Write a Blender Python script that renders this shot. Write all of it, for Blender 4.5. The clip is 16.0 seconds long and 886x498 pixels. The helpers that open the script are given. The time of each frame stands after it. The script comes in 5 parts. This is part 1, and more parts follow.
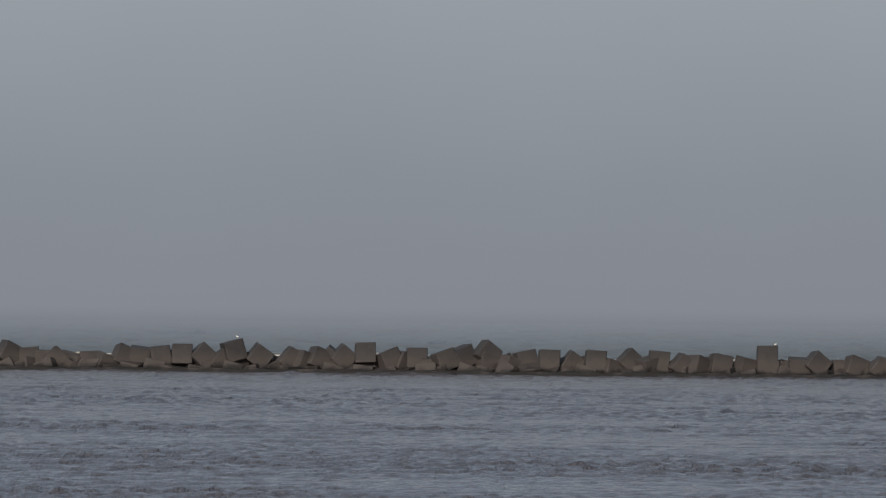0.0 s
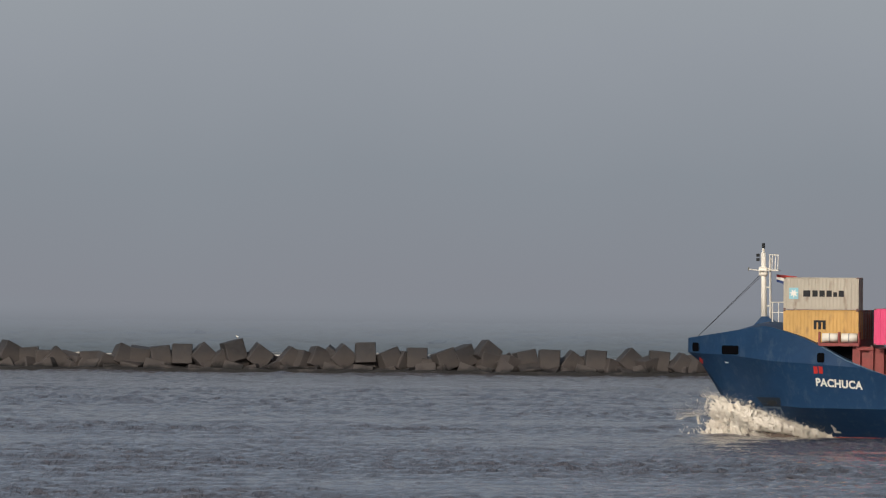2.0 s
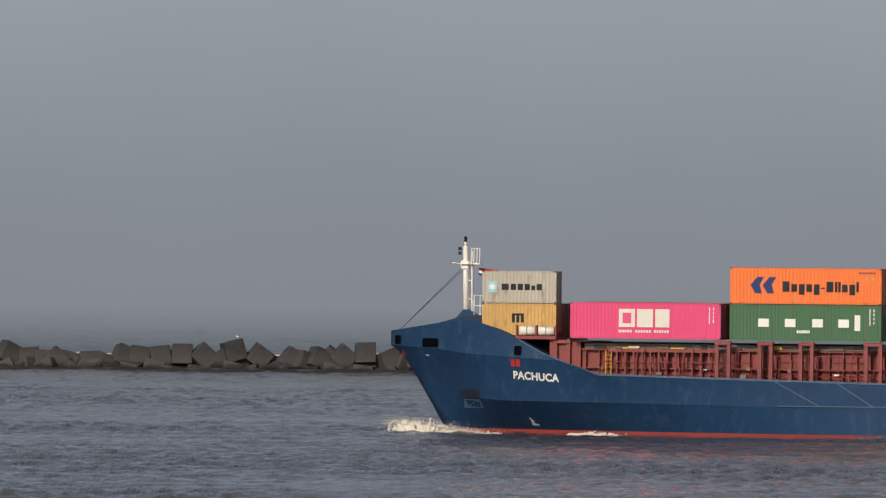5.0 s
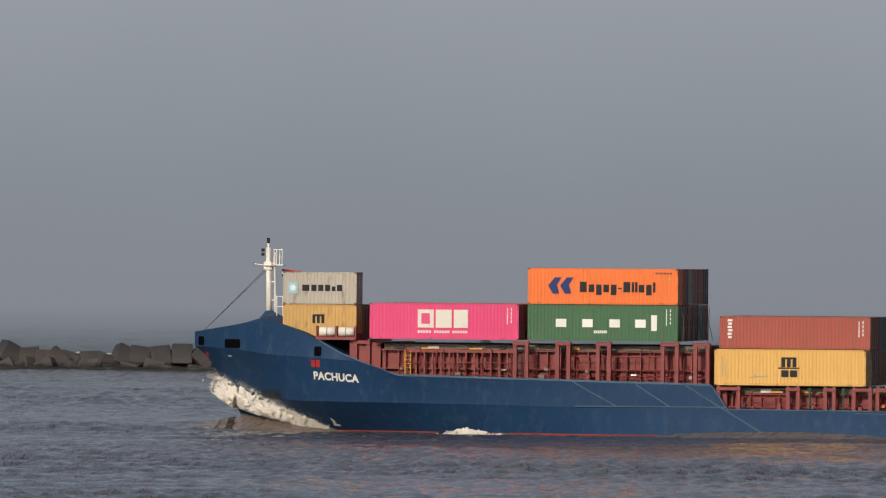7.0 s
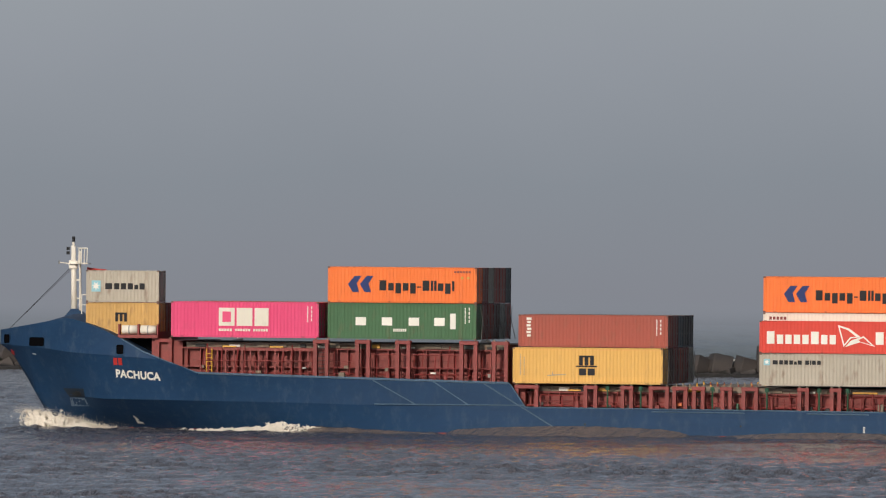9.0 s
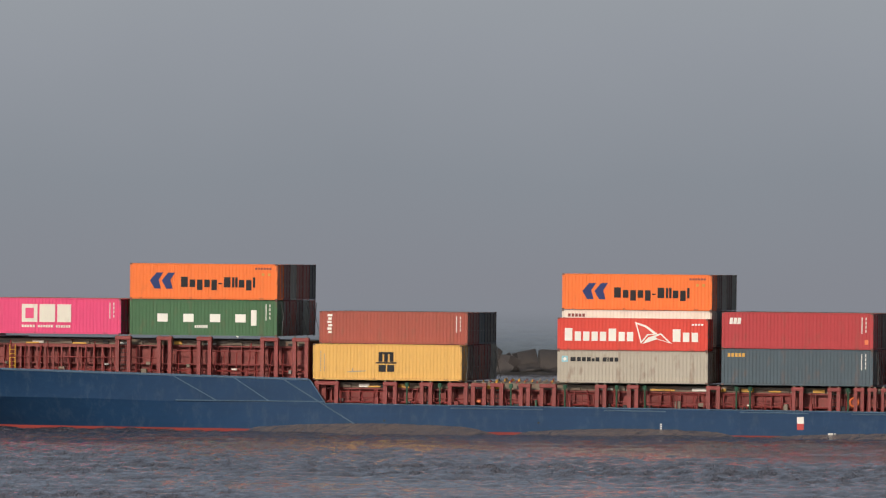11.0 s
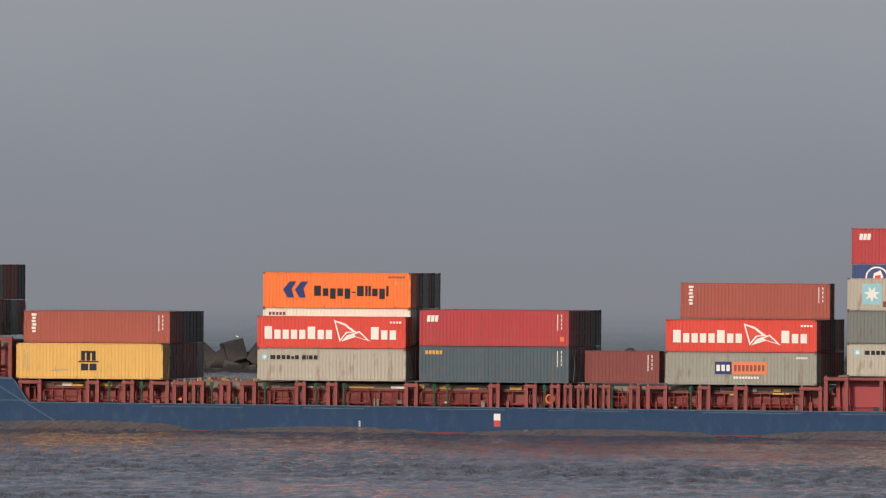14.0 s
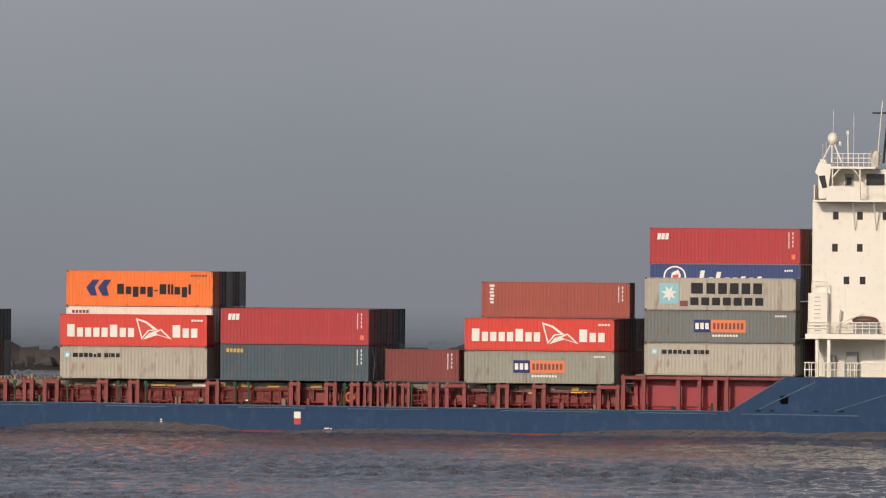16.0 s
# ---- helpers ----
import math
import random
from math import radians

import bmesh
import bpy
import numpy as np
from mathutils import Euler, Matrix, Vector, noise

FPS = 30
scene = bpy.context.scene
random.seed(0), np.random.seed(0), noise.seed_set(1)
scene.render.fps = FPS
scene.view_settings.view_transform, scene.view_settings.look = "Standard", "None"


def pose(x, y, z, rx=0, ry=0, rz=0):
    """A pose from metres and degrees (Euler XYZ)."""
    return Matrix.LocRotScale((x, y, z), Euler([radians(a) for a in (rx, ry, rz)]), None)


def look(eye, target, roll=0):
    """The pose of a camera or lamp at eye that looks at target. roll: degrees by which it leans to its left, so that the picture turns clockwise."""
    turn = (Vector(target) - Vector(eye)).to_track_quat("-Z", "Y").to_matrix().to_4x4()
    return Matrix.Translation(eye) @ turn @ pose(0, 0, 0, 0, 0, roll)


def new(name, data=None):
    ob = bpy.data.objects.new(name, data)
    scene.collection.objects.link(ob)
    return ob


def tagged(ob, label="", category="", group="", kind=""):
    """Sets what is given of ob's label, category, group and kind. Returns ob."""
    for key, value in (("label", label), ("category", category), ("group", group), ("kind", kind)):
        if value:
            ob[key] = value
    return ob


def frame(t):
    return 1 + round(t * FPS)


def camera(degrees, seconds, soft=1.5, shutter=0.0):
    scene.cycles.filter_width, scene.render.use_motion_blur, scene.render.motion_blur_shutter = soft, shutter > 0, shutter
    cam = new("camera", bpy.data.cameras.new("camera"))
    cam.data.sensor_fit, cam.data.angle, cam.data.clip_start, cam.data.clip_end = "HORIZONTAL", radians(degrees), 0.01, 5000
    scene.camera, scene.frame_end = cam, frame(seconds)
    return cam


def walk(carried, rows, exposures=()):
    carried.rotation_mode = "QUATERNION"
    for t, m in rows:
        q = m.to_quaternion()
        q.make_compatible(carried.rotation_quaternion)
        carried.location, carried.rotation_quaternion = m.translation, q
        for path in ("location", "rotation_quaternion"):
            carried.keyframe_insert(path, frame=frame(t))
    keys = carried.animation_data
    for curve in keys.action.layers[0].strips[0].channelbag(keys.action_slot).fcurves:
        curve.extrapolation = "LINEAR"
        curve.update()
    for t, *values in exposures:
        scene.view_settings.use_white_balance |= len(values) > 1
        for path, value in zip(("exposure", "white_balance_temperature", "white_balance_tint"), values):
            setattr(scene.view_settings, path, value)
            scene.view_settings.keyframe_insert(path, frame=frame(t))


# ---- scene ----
# A telephoto view from a dyke across a harbour mouth: a feeder ship passes before a row of concrete blocks.
cam = camera(5.9835, 16.0, soft=1.2)
EYE = (0.0, 0.0, 14.0)
VIEW = look(EYE, (0.0, 1000.0, 15.267), 0.4637)
walk(cam, [(0.0, VIEW), (16.0, VIEW)], [(0.0, 0.03, 6500, 10), (9.0, 0.01, 6510, 10.5), (12.5, 0.0, 6600, 12), (16.0, -0.06, 6680, 13)])

# ---- world, sun, exposure ----
world = bpy.data.worlds.new("overcast_sky")
scene.world = world
world.use_nodes = True
wn, wl = world.node_tree.nodes, world.node_tree.links
sky = wn.new("ShaderNodeTexSky")
sky.sky_type, sky.sun_disc = "NISHITA", False
SUN_TO = Vector((-0.36, -0.86, 0.37)).normalized()
sky.sun_elevation = math.asin(SUN_TO.z)
sky.sun_rotation = math.atan2(SUN_TO.x, SUN_TO.y)
sky.air_density, sky.dust_density, sky.ozone_density = 1.6, 5.0, 1.0
soften = wn.new("ShaderNodeHueSaturation")
soften.inputs["Saturation"].default_value = 0.35
wl.new(sky.outputs[0], soften.inputs["Color"])
cool = wn.new("ShaderNodeMix")
cool.data_type, cool.blend_type = "RGBA", "MULTIPLY"
cool.inputs["Factor"].default_value = 1.0
cool.inputs["B"].default_value = (0.88, 1.0, 1.16, 1)
wl.new(soften.outputs[0], cool.inputs["A"])
wl.new(cool.outputs["Result"], wn["Background"].inputs["Color"])
wn["Background"].inputs["Strength"].default_value = 0.065

sun = new("sun", bpy.data.lights.new("sun", "SUN"))
sun.data.energy, sun.data.angle, sun.data.color = 2.3, radians(1.2), (1.0, 0.86, 0.68)
sun.matrix_world = look(SUN_TO * 300, (0, 0, 0))


# ---- materials ----
def material(name, colour, rough=0.6, metal=0.0, spread=0.12, grain=0.4, stain=0.0, stain_colour=(0.12, 0.06, 0.03),
             bump=0.15, fine=6.0, streak=1.0):
    """Paint, metal or stone: colour varied at two scales, with streaky stains and fine relief."""
    m = bpy.data.materials.new(name)
    m.use_nodes = True
    n, k = m.node_tree.nodes, m.node_tree.links
    b = n["Principled BSDF"]
    b.inputs["Roughness"].default_value, b.inputs["Metallic"].default_value = rough, metal
    co = n.new("ShaderNodeTexCoord")
    mp = n.new("ShaderNodeMapping")
    mp.inputs["Scale"].default_value = (1, 1, streak)
    k.new(co.outputs["Object"], mp.inputs[0])

    def noise_tex(scale, detail):
        t = n.new("ShaderNodeTexNoise")
        t.inputs["Scale"].default_value, t.inputs["Detail"].default_value = scale, detail
        k.new(mp.outputs[0], t.inputs["Vector"])
        return t

    big, small = noise_tex(0.35, 3), noise_tex(fine, 6)
    info = n.new("ShaderNodeObjectInfo")
    add = n.new("ShaderNodeMath"); add.operation = "MULTIPLY_ADD"
    k.new(big.outputs[0], add.inputs[0]); add.inputs[1].default_value = 0.6
    mul = n.new("ShaderNodeMath"); mul.operation = "MULTIPLY_ADD"
    k.new(small.outputs[0], mul.inputs[0]); mul.inputs[1].default_value = grain
    k.new(add.outputs[0], mul.inputs[2])
    rnd = n.new("ShaderNodeMath"); rnd.operation = "MULTIPLY"
    k.new(info.outputs["Random"], rnd.inputs[0]); rnd.inputs[1].default_value = 0.25
    k.new(rnd.outputs[0], add.inputs[2])
    ramp = n.new("ShaderNodeMapRange")
    ramp.inputs["From Min"].default_value, ramp.inputs["From Max"].default_value = 0.25, 0.95
    ramp.inputs["To Min"].default_value, ramp.inputs["To Max"].default_value = 1 - spread, 1 + spread
    k.new(mul.outputs[0], ramp.inputs["Value"])
    tint = n.new("ShaderNodeVectorMath"); tint.operation = "SCALE"
    tint.inputs[0].default_value = colour
    k.new(ramp.outputs[0], tint.inputs["Scale"])
    out = tint.outputs[0]
    if stain > 0:
        st = noise_tex(1.7, 8)
        cut = n.new("ShaderNodeMapRange")
        cut.inputs["From Min"].default_value, cut.inputs["From Max"].default_value = 0.56, 0.74
        cut.inputs["To Max"].default_value = stain
        k.new(st.outputs[0], cut.inputs["Value"])
        mix = n.new("ShaderNodeMix"); mix.data_type = "RGBA"
        k.new(cut.outputs[0], mix.inputs["Factor"])
        k.new(out, mix.inputs["A"])
        mix.inputs["B"].default_value = (*stain_colour, 1)
        out = mix.outputs["Result"]
    k.new(out, b.inputs["Base Color"])
    if bump:
        bp = n.new("ShaderNodeBump")
        bp.inputs["Strength"].default_value, bp.inputs["Distance"].default_value = bump, 0.02
        k.new(small.outputs[0], bp.inputs["Height"])
        k.new(bp.outputs[0], b.inputs["Normal"])
    return m


def hull_material(name, colour):
    """Ship's paint, with pale scuffs and dull patches that run down the side."""
    m = material(name, colour, 0.6, 0, 0.22, 0.35, 0.25, (0.030, 0.070, 0.125), 0.05, 2.2, 1.6)
    n, k = m.node_tree.nodes, m.node_tree.links
    b = n["Principled BSDF"]
    b.inputs["Specular IOR Level"].default_value = 0.2
    src = b.inputs["Base Color"].links[0].from_socket
    co = n.new("ShaderNodeTexCoord")
    mp = n.new("ShaderNodeMapping")
    mp.inputs["Scale"].default_value = (1.3, 1.0, 0.5)
    k.new(co.outputs["Object"], mp.inputs[0])
    fine = n.new("ShaderNodeTexNoise")
    fine.inputs["Scale"].default_value, fine.inputs["Detail"].default_value, fine.inputs["Roughness"].default_value = 1.1, 9, 0.7
    k.new(mp.outputs[0], fine.inputs["Vector"])
    cut = n.new("ShaderNodeMapRange")
    cut.inputs["From Min"].default_value, cut.inputs["From Max"].default_value, cut.inputs["To Max"].default_value = 0.52, 0.76, 0.36
    k.new(fine.outputs[0], cut.inputs["Value"])
    mix = n.new("ShaderNodeMix"); mix.data_type = "RGBA"
    k.new(cut.outputs[0], mix.inputs["Factor"])
    k.new(src, mix.inputs["A"])
    mix.inputs["B"].default_value = (0.10, 0.135, 0.17, 1)
    k.new(mix.outputs["Result"], b.inputs["Base Color"])
    return m


M = dict(
    hull=hull_material("hull_blue_paint", (0.0125, 0.043, 0.104)),
    # hull blue lightened to carry the sun's highlight on strakes and rim
    lit_edge=material("lit_blue_edge", (0.075, 0.125, 0.185), 0.45, 0, 0.3, 0.5),
    red_bottom=material("red_antifouling", (0.24, 0.025, 0.018), 0.55, 0, 0.2),
    deck_red=material("red_oxide_paint", (0.205, 0.027, 0.025), 0.55, 0, 0.3, 0.5, 0.45, (0.07, 0.03, 0.022)),
    coaming=material("red_oxide_coaming", (0.215, 0.036, 0.032), 0.6, 0, 0.3, 0.6, 0.45, (0.08, 0.045, 0.033)),
    red_wall=material("crimson_bulkhead_paint", (0.32, 0.017, 0.028), 0.5, 0, 0.15, 0.4, 0.3, (0.12, 0.03, 0.025)),
    white=material("white_ship_paint", (0.82, 0.765, 0.675), 0.45, 0, 0.05, 0.3, 0.25, (0.5, 0.42, 0.30)),
    grey=material("grey_paint", (0.30, 0.30, 0.29), 0.6, 0, 0.15),
    black=material("black_paint", (0.012, 0.013, 0.015), 0.6, 0, 0.2),
    glass=material("dark_window_glass", (0.040, 0.036, 0.036), 0.08, 0, 0.05, 0.1, 0, (0, 0, 0), 0),
    hatch=material("weathered_hatch_cover", (0.16, 0.13, 0.10), 0.75, 0, 0.4, 0.7, 0.6, (0.2, 0.06, 0.03)),
    # near-black without gloss: darkness inside openings put into the colour
    hollow=material("unlit_hollow", (0.004, 0.004, 0.005), 0.95, 0, 0.1, 0.1, 0, (0, 0, 0), 0),
    yellow=material("yellow_paint", (0.62, 0.33, 0.04), 0.5, 0, 0.2),
    green_gear=material("green_paint", (0.018, 0.080, 0.045), 0.5, 0, 0.2),
    orange=material("orange_plastic", (0.7, 0.15, 0.03), 0.5, 0, 0.1),
    pocket=material("shaded_blue_recess", (0.008, 0.016, 0.030), 0.7, 0, 0.2),
    steel=material("galvanised_steel", (0.25, 0.25, 0.24), 0.5, 0.6, 0.3),
    mark_white=material("white_lettering", (0.78, 0.76, 0.70), 0.5, 0, 0.08),
    mark_black=material("black_lettering", (0.012, 0.012, 0.016), 0.75, 0, 0.1),
    mark_navy=material("navy_lettering", (0.012, 0.03, 0.14), 0.7, 0, 0.1),
    mark_red=material("red_mark", (0.45, 0.03, 0.025), 0.5, 0, 0.1),
    mark_blue=material("pale_blue_emblem", (0.25, 0.50, 0.58), 0.5, 0, 0.1),
    mark_orange=material("orange_emblem", (0.75, 0.19, 0.06), 0.5, 0, 0.1),
)

M["hollow"].node_tree.nodes["Principled BSDF"].inputs["Specular IOR Level"].default_value = 0.0


def box_paint(name, colour, stain=0.3, spread=0.1):
    M[name + "_frame"] = material(name + "_rusty_frame", tuple(c * 0.9 for c in colour), 0.6, 0, spread, 0.5, 0.85, (0.10, 0.045, 0.025), 0.1, 3.5, 0.6)
    M[name] = material(name + "_container_paint", colour, 0.5, 0, spread, 0.35, stain, (0.16, 0.08, 0.045), 0.08, 3.0, 0.35)


box_paint("pale_grey", (0.43, 0.385, 0.315), 0.6, 0.12)
box_paint("tan", (0.58, 0.34, 0.10), 0.5, 0.15)
box_paint("pink", (0.72, 0.050, 0.175), 0.08, 0.05)
box_paint("orange_box", (0.86, 0.175, 0.022), 0.12, 0.05)
box_paint("green", (0.038, 0.125, 0.048), 0.25, 0.12)
box_paint("brick_red", (0.33, 0.065, 0.042), 0.35, 0.1)
box_paint("ochre", (0.72, 0.41, 0.10), 0.14, 0.06)
box_paint("bright_red", (0.66, 0.045, 0.025), 0.12, 0.06)
box_paint("white_box", (0.72, 0.67, 0.58), 0.2, 0.08)
box_paint("crimson", (0.43, 0.028, 0.036), 0.3, 0.08)
box_paint("slate_blue", (0.052, 0.084, 0.108), 0.35, 0.15)
box_paint("maroon", (0.19, 0.033, 0.028), 0.4, 0.12)
box_paint("olive_grey", (0.30, 0.29, 0.24), 0.6, 0.12)
box_paint("dark_grey_box", (0.15, 0.16, 0.15), 0.55, 0.12)
box_paint("navy_box", (0.018, 0.045, 0.165), 0.1, 0.06)
box_paint("dark_brown", (0.10, 0.035, 0.025), 0.3, 0.2)
box_paint("charcoal", (0.035, 0.035, 0.04), 0.3, 0.2)


def concrete_material():
    """Old cast concrete: black wet foot, pale brown band painted for sunlit lower faces, dark above for algae and
    shade, with bare patches.
    """
    # base darker than concrete: shade over the blocks is put into the colour
    m = material("weathered_concrete", (0.017, 0.0165, 0.0185), 0.8, 0, 0.85, 0.9, 0.5, (0.052, 0.042, 0.034), 0.5, 2.2)
    n, k = m.node_tree.nodes, m.node_tree.links
    b = n["Principled BSDF"]
    src = b.inputs["Base Color"].links[0].from_socket
    geo = n.new("ShaderNodeNewGeometry")
    for node in [x for x in n if x.type == "TEX_NOISE"]:
        for link in list(node.inputs["Vector"].links):
            k.remove(link)
        k.new(geo.outputs["Position"], node.inputs["Vector"])
    sep = n.new("ShaderNodeSeparateXYZ")
    k.new(geo.outputs["Position"], sep.inputs[0])
    wob = n.new("ShaderNodeTexNoise")
    wob.inputs["Scale"].default_value, wob.inputs["Detail"].default_value = 0.7, 5
    k.new(geo.outputs["Position"], wob.inputs["Vector"])
    lift = n.new("ShaderNodeMath"); lift.operation = "MULTIPLY_ADD"
    k.new(wob.outputs[0], lift.inputs[0]); lift.inputs[1].default_value = 2.4
    k.new(sep.outputs["Z"], lift.inputs[2])
    # pale band for sunlit lower faces: rises out of the wet foot and is lost again higher up
    band = n.new("ShaderNodeValToRGB")
    e = band.color_ramp.elements
    e[0].position, e[0].color = 0.26, (0, 0, 0, 1)
    e[1].position, e[1].color = 0.74, (0.12, 0.12, 0.12, 1)
    for p, v in ((0.36, 0.75), (0.50, 0.85)):
        e.new(p).color = (v, v, v, 1)
    span = n.new("ShaderNodeMapRange")
    span.inputs["From Min"].default_value, span.inputs["From Max"].default_value = 0.0, 5.5
    k.new(lift.outputs[0], span.inputs["Value"])
    k.new(span.outputs[0], band.inputs[0])
    lit_band = n.new("ShaderNodeMix"); lit_band.data_type = "RGBA"
    k.new(band.outputs[0], lit_band.inputs["Factor"])
    k.new(src, lit_band.inputs["A"])
    lit_band.inputs["B"].default_value = (0.066, 0.054, 0.050, 1)
    wet = n.new("ShaderNodeMapRange")
    wet.inputs["From Min"].default_value, wet.inputs["From Max"].default_value = 1.55, 2.15
    k.new(lift.outputs[0], wet.inputs["Value"])
    mix = n.new("ShaderNodeMix"); mix.data_type = "RGBA"
    k.new(wet.outputs[0], mix.inputs["Factor"])
    mix.inputs["A"].default_value = (0.006, 0.005, 0.005, 1)
    k.new(lit_band.outputs["Result"], mix.inputs["B"])
    k.new(mix.outputs["Result"], b.inputs["Base Color"])
    return m


M["concrete"] = concrete_material()


def water_material(name, first, second, relief):
    m = bpy.data.materials.new(name)
    m.use_nodes = True
    n, k = m.node_tree.nodes, m.node_tree.links
    b = n["Principled BSDF"]
    b.inputs["Roughness"].default_value, b.inputs["IOR"].default_value = 0.06, 1.33
    geo = n.new("ShaderNodeTexCoord")
    mp = n.new("ShaderNodeMapping")
    mp.inputs["Scale"].default_value = (1, 0.17, 1)
    k.new(geo.outputs["Object"], mp.inputs[0])
    a = n.new("ShaderNodeTexNoise"); a.inputs["Scale"].default_value, a.inputs["Detail"].default_value = 1.25, 8
    a.inputs["Roughness"].default_value = 0.62
    c = n.new("ShaderNodeTexNoise"); c.inputs["Scale"].default_value, c.inputs["Detail"].default_value = 0.06, 4
    k.new(mp.outputs[0], a.inputs["Vector"])
    k.new(mp.outputs[0], c.inputs["Vector"])
    mix = n.new("ShaderNodeMix"); mix.data_type = "RGBA"
    k.new(c.outputs[0], mix.inputs["Factor"])
    mix.inputs["A"].default_value = (*first, 1)
    mix.inputs["B"].default_value = (*second, 1)
    k.new(mix.outputs["Result"], b.inputs["Base Color"])
    bp = n.new("ShaderNodeBump")
    bp.inputs["Strength"].default_value, bp.inputs["Distance"].default_value = 1.0, relief
    d = n.new("ShaderNodeTexNoise"); d.inputs["Scale"].default_value, d.inputs["Detail"].default_value = 3.2, 6
    long = n.new("ShaderNodeMapping"); long.inputs["Scale"].default_value = (1, 0.10, 1)
    k.new(geo.outputs["Object"], long.inputs[0])
    k.new(long.outputs[0], d.inputs["Vector"])
    both = n.new("ShaderNodeMath"); both.operation = "MULTIPLY_ADD"
    k.new(d.outputs[0], both.inputs[0]); both.inputs[1].default_value = 0.9
    k.new(a.outputs[0], both.inputs[2])
    k.new(both.outputs[0], bp.inputs["Height"])
    k.new(bp.outputs[0], b.inputs["Normal"])
    return m


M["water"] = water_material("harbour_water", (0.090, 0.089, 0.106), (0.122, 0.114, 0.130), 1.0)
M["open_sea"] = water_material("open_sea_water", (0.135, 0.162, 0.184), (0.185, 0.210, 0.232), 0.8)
M["silt"] = water_material("stirred_silty_water", (0.155, 0.122, 0.106), (0.195, 0.148, 0.122), 0.2)


def foam_material():
    m = material("white_water_foam", (0.68, 0.62, 0.54), 0.9, 0, 0.12, 0.6, 0, (0, 0, 0), 0.3, 5.0)
    m.node_tree.nodes["Principled BSDF"].inputs["Specular IOR Level"].default_value = 0.1
    return m


M["foam"] = foam_material()


def haze_material():
    """Glowing backdrop sheet for sea fog and cloud far out: haze painted as opacity, clear at the water, closing
    upwards.
    """
    m = bpy.data.materials.new("sea_fog")
    m.use_nodes = True
    n, k = m.node_tree.nodes, m.node_tree.links
    n.clear()
    out = n.new("ShaderNodeOutputMaterial")
    geo = n.new("ShaderNodeNewGeometry")
    sep = n.new("ShaderNodeSeparateXYZ")
    k.new(geo.outputs["Position"], sep.inputs[0])
    cloud = n.new("ShaderNodeTexNoise")
    cloud.inputs["Scale"].default_value, cloud.inputs["Detail"].default_value = 0.02, 3
    k.new(geo.outputs["Position"], cloud.inputs["Vector"])
    up = n.new("ShaderNodeMath"); up.operation = "MULTIPLY_ADD"
    k.new(cloud.outputs[0], up.inputs[0]); up.inputs[1].default_value = 14.0
    k.new(sep.outputs["Z"], up.inputs[2])
    span = n.new("ShaderNodeMapRange")
    span.inputs["From Min"].default_value, span.inputs["From Max"].default_value = 0.0, 80.0
    k.new(up.outputs[0], span.inputs["Value"])
    ramp = n.new("ShaderNodeValToRGB")
    e = ramp.color_ramp.elements
    e[0].position, e[0].color = 0.05, (0.218, 0.244, 0.276, 1)
    # unseen top of the sheet, made bluer to cool the water's reflections
    e[1].position, e[1].color = 0.98, (0.268, 0.324, 0.408, 1)
    for p, col in ((0.20, (0.228, 0.242, 0.275, 1)), (0.42, (0.238, 0.264, 0.298, 1)), (0.66, (0.284, 0.309, 0.345, 1)), (0.80, (0.306, 0.335, 0.364, 1))):
        x = e.new(p)
        x.color = col
    k.new(span.outputs[0], ramp.inputs[0])
    glow = n.new("ShaderNodeEmission")
    k.new(ramp.outputs[0], glow.inputs["Color"])
    fade = n.new("ShaderNodeMapRange")
    fade.interpolation_type = "SMOOTHSTEP"
    fade.inputs["From Min"].default_value, fade.inputs["From Max"].default_value = -2.5, 7.4
    k.new(sep.outputs["Z"], fade.inputs["Value"])
    clear = n.new("ShaderNodeBsdfTransparent")
    mix = n.new("ShaderNodeMixShader")
    k.new(fade.outputs[0], mix.inputs["Fac"])
    k.new(clear.outputs[0], mix.inputs[1])
    k.new(glow.outputs[0], mix.inputs[2])
    k.new(mix.outputs[0], out.inputs["Surface"])
    return m


M["haze"] = haze_material()


# ---- mesh helpers ----
def mesh_of(name, bm, mat, smooth=False):
    me = bpy.data.meshes.new(name)
    bm.normal_update()
    bm.to_mesh(me)
    bm.free()
    me.materials.append(mat)
    if smooth:
        me.polygons.foreach_set("use_smooth", [True] * len(me.polygons))
    return me


def part(name, bm, mat, parent, label="", smooth=False):
    me = bm if isinstance(bm, bpy.types.Mesh) else mesh_of(name, bm, mat, smooth)
    ob = new(name, me)
    ob.parent = parent
    if label:
        ob["label"] = label
    return ob


def add_box(bm, x0, x1, y0, y1, z0, z1):
    v = [bm.verts.new((x, y, z)) for x in (x0, x1) for y in (y0, y1) for z in (z0, z1)]
    for f in ((0, 1, 3, 2), (4, 6, 7, 5), (0, 4, 5, 1), (2, 3, 7, 6), (0, 2, 6, 4), (1, 5, 7, 3)):
        bm.faces.new([v[i] for i in f])
    return v


def box_bm(x0, x1, y0, y1, z0, z1, bevel=0.0):
    bm = bmesh.new()
    add_box(bm, x0, x1, y0, y1, z0, z1)
    if bevel:
        bmesh.ops.bevel(bm, geom=bm.edges[:], offset=bevel, segments=1, affect="EDGES")
    return bm


